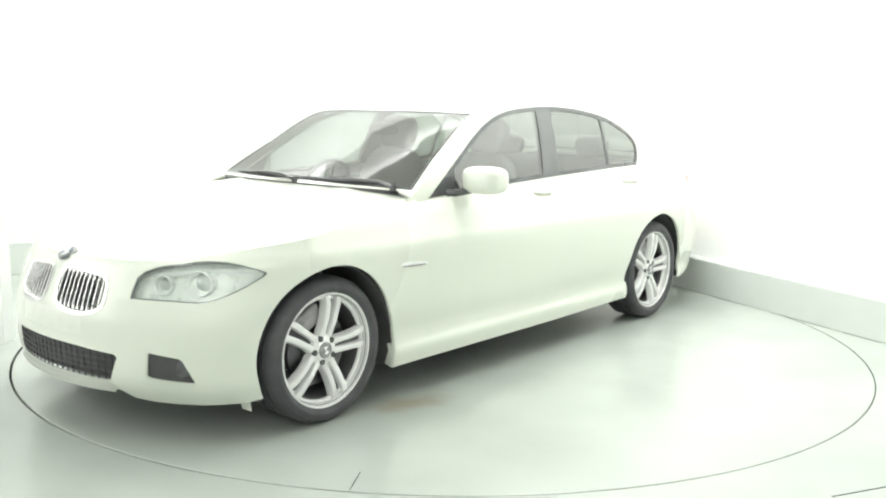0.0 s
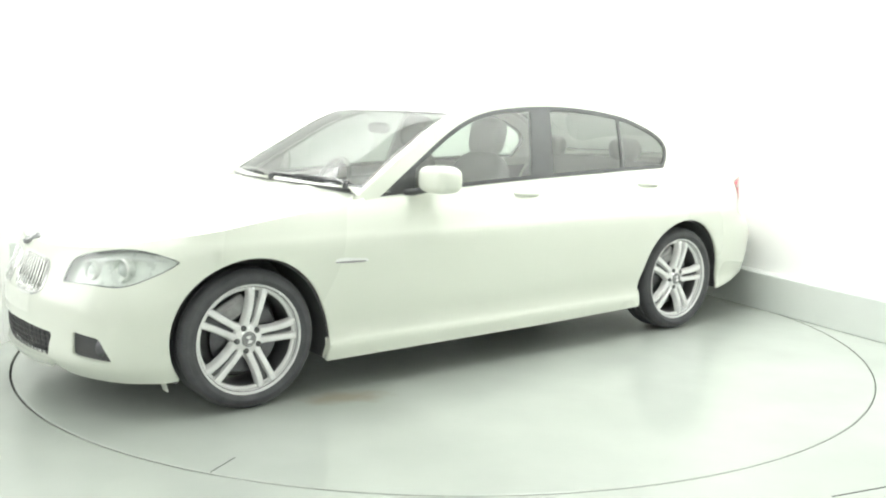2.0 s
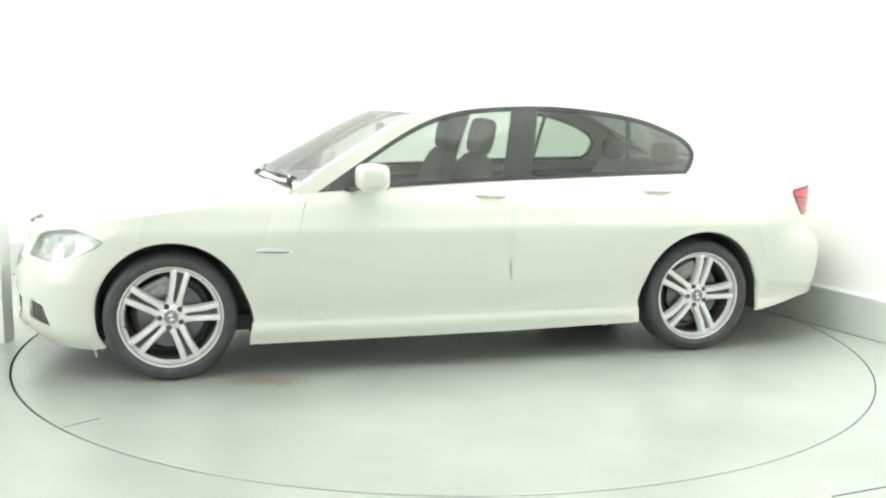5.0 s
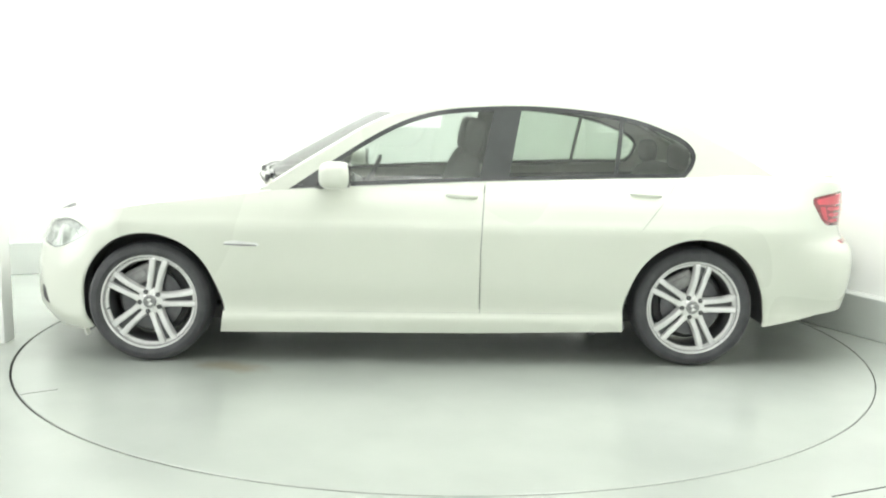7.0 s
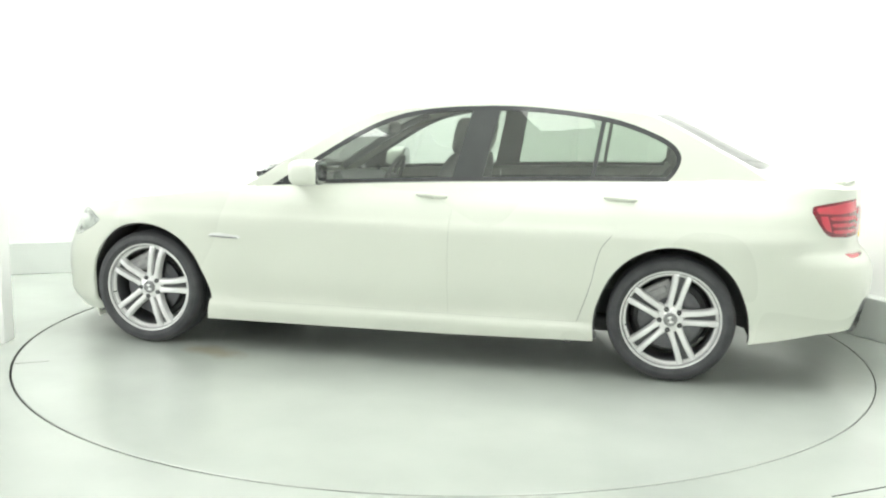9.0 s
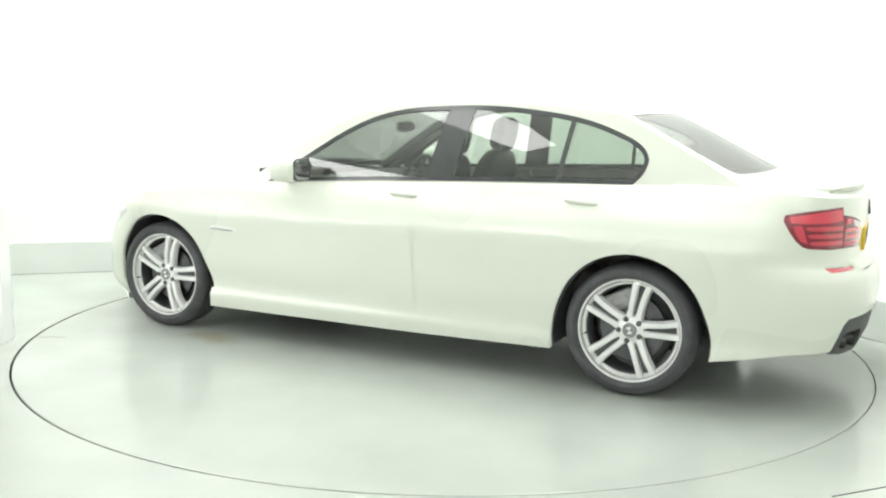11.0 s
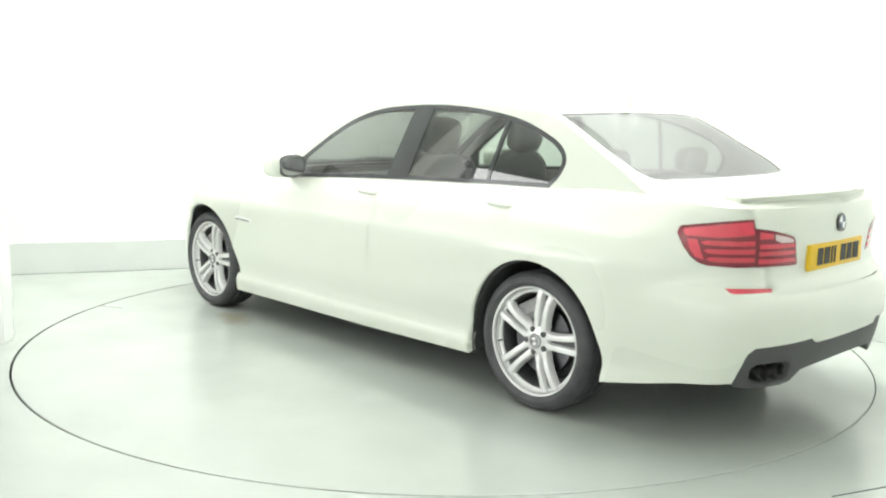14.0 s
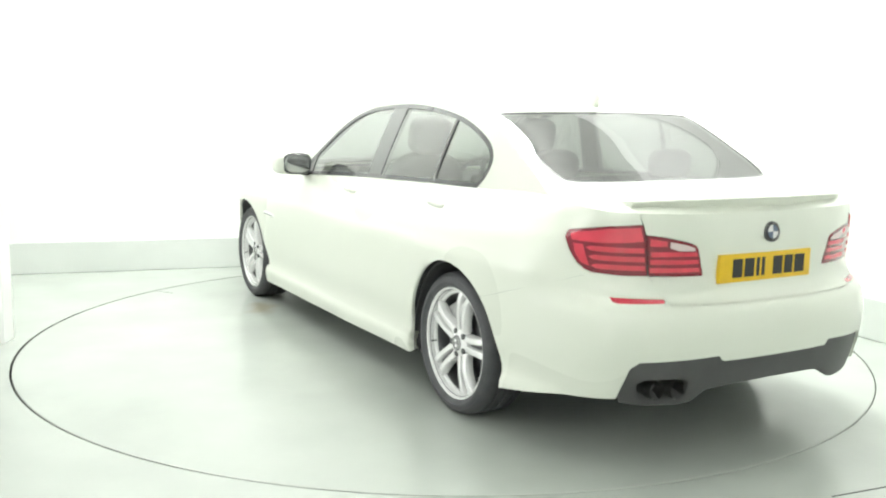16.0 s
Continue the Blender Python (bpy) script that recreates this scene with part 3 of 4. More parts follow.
def build_panels(car):
    # front bumper, nose and its openings
    half = [(0.0, 0.226), (0.38, 0.226), (0.43, 0.215), (0.48, 0.180), (0.56, 0.170), (0.82, 0.162), (1.02, 0.163)]
    half += arch(WHEEL_X, -26, 36, 12)
    half += [(0.975, 0.644), (0.96, 0.638), (0.90, 0.617), (0.85, 0.605), (0.80, 0.600), (0.75, 0.602), (0.69, 0.606), (0.58, 0.606), (0.487, 0.605), (0.488, 0.640), (0.50, 0.688), (0.535, 0.715)]
    half += along_top(0.51, 0.0, 16)
    whole = half + [(-s, z) for s, z in reversed(half) if s > 1e-6]
    flipx = lambda loop: [(-s, z) for s, z in loop]
    part("front_bumper", skin(whole, hull, 0.03, gap=0.0003, flip=False, holes=[KIDNEY, flipx(KIDNEY), INTAKE, FOG, flipx(FOG)]), PAINT, car)
    fender = along_top(0.51, 2.145, 40) + DOOR_FRONT[::-1][1:] + [(1.95, 0.290)] + arch(WHEEL_X, 187, 36, 34)
    fender += [(0.975, 0.644), (1.025, 0.664), (1.08, 0.693), (1.105, 0.712), (1.07, 0.729), (1.01, 0.747), (0.95, 0.758), (0.88, 0.763), (0.79, 0.760), (0.70, 0.750), (0.60, 0.736), (0.535, 0.715)]
    both("front_fender", fender, hull, PAINT, car, step=0.03, gap=0.0003)
    door = DOOR_FRONT + along_top(2.14, 3.244, 24)[1:-1] + DOOR_MID[::-1] + [(2.6, 0.290)]
    doors = both("front_door", door, hull, PAINT, car, step=0.03, gap=0.0023)
    door = DOOR_MID + along_top(3.244, 4.31, 24)[1:-1] + DOOR_REAR[::-1] + [(3.6, 0.290)]
    doors += both("rear_door", door, hull, PAINT, car, step=0.03, gap=0.0023)
    quarter = DOOR_REAR + along_top(4.31, 5.455, 26)[1:] + TAIL_OUTER[5::-1] + TAIL_OUTER[:8:-1]
    quarter += arch(-WHEEL_X, 136, -6.5, 30) + [(3.955, 0.292)]
    both("rear_quarter_panel", quarter, hull, PAINT, car, step=0.03, gap=0.0003)
    half = [(LONG, 0.440), (5.835, 0.440), (5.815, 0.464), (5.47, 0.450), (5.435, 0.425), (5.385, 0.297), (5.15, 0.282), (4.87, 0.240)]
    half += arch(-WHEEL_X, 196, 136, 12)
    half += [(5.24, 0.776), (5.40, 0.769), (5.516, 0.770), (5.56, 0.70), (5.60, 0.664), (5.8, 0.660), (LONG, 0.660)]
    part("rear_bumper", skin(mirrored(half, LONG), hull, 0.03, gap=0.0003, flip=False, holes=[REFLECTOR, [(2 * LONG - s, z) for s, z in REFLECTOR]]), PAINT, car)
    half = [(LONG, 0.664), (5.8, 0.664), (5.604, 0.668), (5.56, 0.705), (5.522, 0.768)] + TAIL_INNER[-2:3:-1][0:] + TAIL_INNER[3::-1] + [(5.486, 0.965)] + along_top(5.462, LONG, 14)
    part("boot_lid", skin(mirrored(half[1:-1], LONG), hull, 0.03, flip=False), PAINT, car)
    skirt = [(s_of(1.098), 0.178), (2.4, 0.178), (3.2, 0.182), (s_of(-1.09), 0.198), (s_of(-1.085), 0.30), (3.9, 0.292), (3.2, 0.292), (2.4, 0.292), (s_of(1.082), 0.292)]
    both("side_skirt", skirt, hull, PAINT, car, step=0.03, proud=0.010, depth=0.05)
    # hood and boot deck
    e = [(float(x), float(y)) for x, y in zip(EX, EY) if x > 0.83]
    hood = e + [(1.0 - 0.30 * y * y, y) for y in np.linspace(0.765, -0.765, 17)] + [(x, -y) for x, y in e[::-1][:-1]]
    part("hood", skin(hood, hood_surface, 0.04, gap=0.0025), PAINT, car)
    e = [(float(x), float(y)) for x, y in zip(EX, EY) if x < -1.62]
    deck = [(-1.9, y) for y in np.linspace(-0.5, 0.5, 9)] + e + [(x, -y) for x, y in e[::-1][1:]]
    part("boot_deck", skin(deck, deck_surface, 0.04, gap=0.0), PAINT, car)
    bm = bmesh.new()
    rows = []
    for k in range(25):
        y = -0.60 + 1.20 * k / 24
        xe = -2.47 + 0.12 * (abs(y) / 0.56) ** 2.5
        zt = 1.069 - 0.012 * (abs(y) / 0.56) ** 3
        rows.append([bm.verts.new(p) for p in ((xe + 0.14, y, zt - 0.012), (xe + 0.05, y, zt - 0.004), (xe - 0.006, y, zt), (xe - 0.012, y, zt - 0.006), (xe - 0.002, y, zt - 0.014), (xe + 0.012, y, zt - 0.045), (xe + 0.14, y, zt - 0.05))])
    for a, b in zip(rows, rows[1:]):
        for i in range(7):
            bm.faces.new((a[i], a[(i + 1) % 7], b[(i + 1) % 7], b[i]))
    bm.faces.new(rows[0])
    bm.faces.new(rows[-1][::-1])
    part("boot_spoiler", bm, PAINT, car)
    return doors


WINDSCREEN = [(0.97 - 0.27 * y * y, y) for y in np.linspace(-0.740, 0.740, 17)] + [(0.6, 0.683), (0.40, 0.643)] + [(0.285 - 0.34 * y * y, y) for y in np.linspace(0.604, -0.604, 15)] + [(0.40, -0.643), (0.6, -0.683)]
WINDSCREEN = [(x, y * 1.027) for x, y in WINDSCREEN]
REAR_SCREEN = [(-1.425 + 0.24 * y * y, y) for y in np.linspace(-0.575, 0.575, 13)] + [(-1.6, 0.603), (-1.76, 0.613), (-1.85, 0.605), (-1.905, 0.578)] + [(-2.035 + 0.37 * y * y, y) for y in np.linspace(0.53, -0.53, 13)] + [(-1.905, -0.578), (-1.85, -0.605), (-1.76, -0.613), (-1.6, -0.603)]
REAR_SCREEN = [(x, y * 1.03) for x, y in REAR_SCREEN]


def build_cabin(car, doors):
    xs = np.linspace(0.86, -2.00, 60)
    rails = [(float(x), *rail(float(x))) for x in xs]
    roof = [(x, y) for x, y, z in rails] + [(-2.07 + 0.25 * y * y, y) for y in np.linspace(0.58, -0.58, 9)] + [(x, -y) for x, y, z in rails[::-1]] + [(0.99 - 0.27 * y * y, y) for y in np.linspace(-0.70, 0.70, 11)]
    part("roof", skin(roof, roof_surface, 0.04, gap=0.0, holes=[WINDSCREEN, REAR_SCREEN]), PAINT, car)
    part("windscreen", skin(WINDSCREEN, roof_surface, 0.05, depth=0.004, proud=-0.003), GLASS_CLEAR, car, "clear laminated windscreen")
    part("rear_window", skin(REAR_SCREEN, roof_surface, 0.05, depth=0.004, proud=-0.003), GLASS_REAR, car, "tinted rear screen")
    part("windscreen_seal", skin(WINDSCREEN, roof_surface, 0.04, gap=-0.001, depth=0.006, proud=-0.001, holes=[frame_of(WINDSCREEN, 0.017)]), BLACK_TRIM, car)
    for sg in (1, -1):
        bm = bmesh.new()
        rows = []
        for x, y in ((0.83, 0.748), (0.72, 0.724), (0.6, 0.697), (0.5, 0.676), (0.40, 0.656), (0.28, 0.637), (0.17, 0.616)):
            p = Vector(roof_surface(x, y))
            rows.append([bm.verts.new((p[0] - 0.5 * d, sg * (p[1] - e), p[2] - 0.86 * d)) for d, e in ((0.004, 0.0), (0.006, 0.018), (0.05, 0.024), (0.05, 0.0))])
        for a, b in zip(rows, rows[1:]):
            for i in range(4):
                bm.faces.new((a[i], a[(i + 1) % 4], b[(i + 1) % 4], b[i]))
        part("pillar_lining", bm, DARK, car)
    part("rear_window_seal", skin(REAR_SCREEN, roof_surface, 0.04, gap=-0.001, depth=0.006, proud=-0.001, holes=[frame_of(REAR_SCREEN, 0.010)]), BLACK_TRIM, car)
    side = [(x, z) for x, y, z in rails] + [(-2.0, 1.035), (-1.8, 1.035), (-1.4, 1.025)] + [(float(x), SHOULDER(float(x)) - 0.012) for x in np.linspace(-1.2, 0.8, 14)] + [(0.9, 0.94)]
    both("cabin_side", side, flank, PAINT, car, flip=True, step=0.035, gap=0.0, holes=[DLO])
    # black surround, pillars and panes
    trim = frame_of(DLO, 0.022)
    both("window_trim", DLO, flank, BLACK_TRIM, car, flip=True, step=0.03, gap=0.0, depth=0.012, proud=0.002, holes=[trim], label="gloss black window surround")

    def cut(loop, x0, z0, x1, z1, keep_front):
        """The part of an outline before or behind the line (x0, z0)-(x1, z1)."""
        side_of = lambda p: (x1 - x0) * (p[1] - z0) - (z1 - z0) * (p[0] - x0)
        out = []
        for i in range(len(loop)):
            a, b = loop[i], loop[(i + 1) % len(loop)]
            sa, sb = side_of(a), side_of(b)
            if (sa < 0) == keep_front:
                out.append(a)
            if (sa < 0) != (sb < 0):
                t = sa / (sa - sb)
                out.append((a[0] + t * (b[0] - a[0]), a[1] + t * (b[1] - a[1])))
        return out

    inner = frame_of(DLO, 0.018)
    f_glass = cut(cut(inner, -0.292, 1.0, -0.385, 1.40, True), 0.53, 0.94, 0.46, 1.2, False)
    post = cut(cut(inner, -0.292, 1.0, -0.385, 1.40, False), -0.455, 1.0, -0.535, 1.40, True)
    r_all = cut(inner, -0.455, 1.0, -0.535, 1.40, False)
    r_glass = cut(r_all, -1.035, 1.02, -1.085, 1.36, True)
    divide = cut(cut(r_all, -1.035, 1.02, -1.085, 1.36, False), -1.058, 1.02, -1.108, 1.36, True)
    q_glass = cut(r_all, -1.058, 1.02, -1.108, 1.36, False)
    corner = cut(inner, 0.53, 0.94, 0.46, 1.2, True)
    for k, mir in enumerate((False, True)):
        def piece(name, loop, mat, owner, label="", depth=0.004, proud=-0.004):
            part(name, skin(loop, flank, 0.05, gap=0.0, depth=depth, proud=proud, mirror=mir, flip=True), mat, owner, label)
        piece("window_pane", f_glass, GLASS_SIDE, doors[k], "clear front door glass")
        piece("window_pane", r_glass, GLASS_DARK, doors[2 + k], "tinted rear door glass")
        piece("quarter_pane", q_glass, GLASS_DARK, doors[2 + k], "tinted fixed quarter glass")
        piece("door_pillar", post, PILLAR, car, "gloss black centre pillar", 0.03, 0.001)
        piece("divider_bar", divide, PILLAR, doors[2 + k], "", 0.015, 0.001)
        piece("mirror_corner", corner, BLACK_TRIM, doors[k], "", 0.015, 0.0)
        sg = -1 if mir else 1
        arm = tube(bmesh.new(), [(0.575, sg * 0.783, 0.962), (0.545, sg * 0.845, 0.972), (0.51, sg * 0.893, 0.99)], [0.022, 0.018, 0.022])
        mirror = part("door_mirror", blob(bmesh.new(), (0.474, sg * 0.945, 1.036), (0.084, 0.116, 0.070), 3.4), PAINT, car, "white door mirror shell")
        part("mirror_arm", arm, BLACK_TRIM, mirror)
        part("mirror_bezel", blob(bmesh.new(), (0.402, sg * 0.930, 1.037), (0.011, 0.094, 0.067), 3.0), BLACK_TRIM, mirror)
        part("mirror_glass", blob(bmesh.new(), (0.392, sg * 0.930, 1.037), (0.003, 0.082, 0.056), 3.0), MIRROR, mirror)
        # door handles and fender repeater
        for n, (s0, s1, z0, z1, owner) in enumerate(((3.03, 3.20, 0.930, 0.922, doors[k]), (4.03, 4.20, 0.948, 0.940, doors[2 + k]))):
            pts = []
            for j in range(9):
                t = j / 8
                p = Vector(hull(s0 + (s1 - s0) * t, z0 + (z1 - z0) * t))
                pts.append((p[0], sg * (p[1] - 0.001 + 0.010 * math.sin(math.pi * t) ** 0.5), p[2]))
            part("door_handle", tube(bmesh.new(), pts, [0.009] + [0.0135] * 7 + [0.009], 12), PAINT, owner)
        gill = [(1.845, 0.664), (1.86, 0.676), (1.90, 0.680), (2.02, 0.668), (2.035, 0.660), (2.03, 0.652), (1.90, 0.654), (1.86, 0.655)]
        lamp = part("side_repeater", skin(gill, hull, 0.02, mirror=mir, gap=0.0, proud=0.004, depth=0.006), LAMP_SILVER, car, "chrome and clear side repeater")
        pts = [(hull(1.85 + 0.17 * t, 0.660 - 0.006 * t)[0], sg * (hull(1.85 + 0.17 * t, 0.66)[1] + 0.004), 0.660 - 0.006 * t) for t in (0, 0.1, 0.5, 0.9, 1)]
        part("chrome_strip", tube(bmesh.new(), pts, [0.002, 0.004, 0.005, 0.004, 0.002], 8), CAP, lamp)


def build_lamps(car):
    for mir in (False, True):
        sg = -1 if mir else 1
        lamp = part("headlight", skin(HEADLIGHT, hull, 0.03, flip=False, mirror=mir, proud=-0.034, depth=-0.03), LAMP_SILVER, car, "clear headlight with twin round projectors")
        part("lens", skin(HEADLIGHT, hull, 0.03, flip=False, mirror=mir, proud=0.001, depth=0.004), LENS, lamp)
        part("lens_frame", skin(HEADLIGHT, hull, 0.02, flip=False, mirror=mir, gap=0.001, depth=0.012, proud=-0.001, holes=[frame_of(HEADLIGHT, 0.0055)]), CAP, lamp)
        for s, z, r in ((0.62, 0.662, 0.046), (0.80, 0.672, 0.055)):
            p, q = Vector(hull(s, z)), Vector(hull(s + 0.01, z))
            n = Vector((0.93, 0.36 * sg, 0.06)).normalized()
            m = Matrix.Translation((p[0], sg * p[1], p[2])) @ n.to_track_quat("Y", "Z").to_matrix().to_4x4()
            part("projector_ring", lathe(bmesh.new(), [(r, -0.06), (r, -0.022), (r - 0.006, -0.016), (r - 0.012, -0.022), (r - 0.014, -0.05)], 32), LAMP_SILVER, lamp, m=m)
            part("projector_lens", lathe(bmesh.new(), [(r - 0.014, -0.05), (r - 0.02, -0.035), (r * 0.4, -0.026), (0.001, -0.024)], 32), PROJECTOR, lamp, m=m)
        brow = [(0.53, 0.702), (0.60, 0.714), (0.79, 0.738), (0.95, 0.739), (1.05, 0.716), (1.0, 0.716), (0.88, 0.722), (0.75, 0.716), (0.60, 0.696)]
        part("light_brow", skin(brow, hull, 0.03, flip=False, mirror=mir, proud=-0.02, depth=0.02), BADGE_WHITE, lamp)
        # tail lamps
        tail = part("tail_light", skin(TAIL_OUTER, hull, 0.03, flip=False, mirror=mir, gap=0.002, proud=0.002, depth=0.03), RED_DARK, car, "red tail light with horizontal light bands")
        up = [(5.125, 0.912), (5.13, 0.925), (5.31, 0.951), (5.468, 0.960), (5.484, 0.905), (5.40, 0.898), (5.25, 0.893), (5.14, 0.895)]
        part("upper_lens", skin(up, hull, 0.03, flip=False, mirror=mir, proud=0.005, depth=0.004), RED_LENS, tail)
        side = [(5.145, 0.885), (5.19, 0.885), (5.225, 0.80), (5.185, 0.812), (5.155, 0.85)]
        part("side_lens", skin(side, hull, 0.03, flip=False, mirror=mir, proud=0.005, depth=0.004), RED_LENS, tail)
        for z in (0.868, 0.834, 0.800):
            band = [(5.205 + (0.868 - z) * 0.4, z + 0.006), (5.23 + (0.868 - z) * 0.4, z + 0.013), (5.486 + (0.868 - z) * 0.12, z + 0.012), (5.488 + (0.868 - z) * 0.12, z - 0.008), (5.26 + (0.868 - z) * 0.4, z - 0.007), (5.225 + (0.868 - z) * 0.4, z - 0.005)]
            part("light_band", skin(band, hull, 0.03, flip=False, mirror=mir, gap=0.0, proud=0.005, depth=0.004), RED_LENS, tail)
        tail = part("inner_tail_light", skin(TAIL_INNER, hull, 0.03, flip=False, mirror=mir, gap=0.002, proud=0.002, depth=0.03), RED_DARK, car, "red inner tail light on the boot lid")
        white = [(5.60, 0.905), (5.68, 0.891), (5.718, 0.880), (5.722, 0.866), (5.64, 0.868), (5.60, 0.880)]
        part("reversing_lens", skin(white, hull, 0.03, flip=False, mirror=mir, proud=0.005, depth=0.004), PALE_LENS, tail)
        up = [(5.51, 0.917), (5.588, 0.907), (5.588, 0.885), (5.512, 0.886)]
        part("upper_lens", skin(up, hull, 0.03, flip=False, mirror=mir, proud=0.005, depth=0.004), RED_LENS, tail)
        for z in (0.855, 0.825, 0.793):
            e = 5.73 + (0.855 - z) * 0.28
            band = [(5.514, z + 0.011), (e, z + 0.007), (e + 0.005, z - 0.009), (5.518, z - 0.009)]
            part("light_band", skin(band, hull, 0.03, flip=False, mirror=mir, gap=0.0, proud=0.005, depth=0.004), RED_LENS, tail)
        part("reflector", skin(REFLECTOR, hull, 0.03, flip=False, mirror=mir, gap=0.003, proud=-0.002, depth=0.015), RED_LENS, car, "slim red bumper reflector")
        # front openings
        grille = part("kidney_grille", skin(KIDNEY, hull, 0.03, flip=False, mirror=mir, gap=-0.002, depth=0.03, proud=0.004, holes=[frame_of(KIDNEY, 0.005)]), CHROME, car, "chrome kidney grille with upright slats")
        part("grille_back", skin(KIDNEY, hull, 0.04, flip=False, mirror=mir, gap=-0.01, proud=-0.05, depth=0.0), DARK, grille)
        for k in range(10):
            s = 0.060 + 0.0302 * k
            zs = [z for z in np.arange(0.53, 0.71, 0.002) if within(frame_of(KIDNEY, 0.006), s, z)]
            a, b = Vector(hull(s, zs[0])), Vector(hull(s, zs[-1]))
            out = Vector((0.004, 0, 0))
            bm = slab(bmesh.new(), Vector((a[0], sg * a[1], a[2])) - out, Vector((b[0], sg * b[1], b[2])) - out, 0.0036, 0.02, Vector((1, 0, 0)), 0.0012)
            part("slat", bm, CHROME, grille)
        fog = part("side_intake", skin(FOG, hull, 0.03, flip=False, mirror=mir, gap=-0.004, proud=-0.015, depth=0.0), PLASTIC, car, "dark mesh bumper intake")
        p = hull(0.72, 0.33)
        m = Matrix.Translation((p[0] - 0.022, sg * (p[1] - 0.010), p[2])) @ Vector((0.9, 0.43 * sg, 0)).normalized().to_track_quat("Y", "Z").to_matrix().to_4x4()
        part("fog_lamp", lathe(bmesh.new(), [(0.036, -0.02), (0.036, 0.006), (0.031, 0.009), (0.016, 0.013), (0.001, 0.014)], 28), STEEL, fog, m=m)
    lip = [(-0.41, 0.214), (-0.40, 0.240), (-0.2, 0.238), (0, 0.237), (0.2, 0.238), (0.40, 0.240), (0.41, 0.214), (0.2, 0.212), (-0.2, 0.212)]
    part("bumper_lip", skin(lip, hull, 0.03, proud=0.014, depth=0.03), PAINT, car)
    intake = part("lower_intake", skin(INTAKE, hull, 0.04, flip=False, gap=-0.004, proud=-0.03, depth=0.0), PLASTIC, car, "wide dark mesh lower intake")
    for k in range(21):
        s = -0.40 + 0.04 * k
        a, b = hull(s, 0.256), hull(s, 0.384)
        part("mesh_bar", slab(bmesh.new(), (a[0] - 0.012, a[1], a[2]), (b[0] - 0.012, b[1], b[2]), 0.003, 0.006, Vector((1, 0, 0))), PLASTIC, intake)
    for z in (0.272, 0.296, 0.32, 0.344, 0.368):
        pts = [(hull(s, z)[0] - 0.012, hull(s, z)[1], z) for s in np.linspace(-0.40, 0.40, 13)]
        part("mesh_bar", tube(bmesh.new(), pts, 0.0022, 6), PLASTIC, intake)


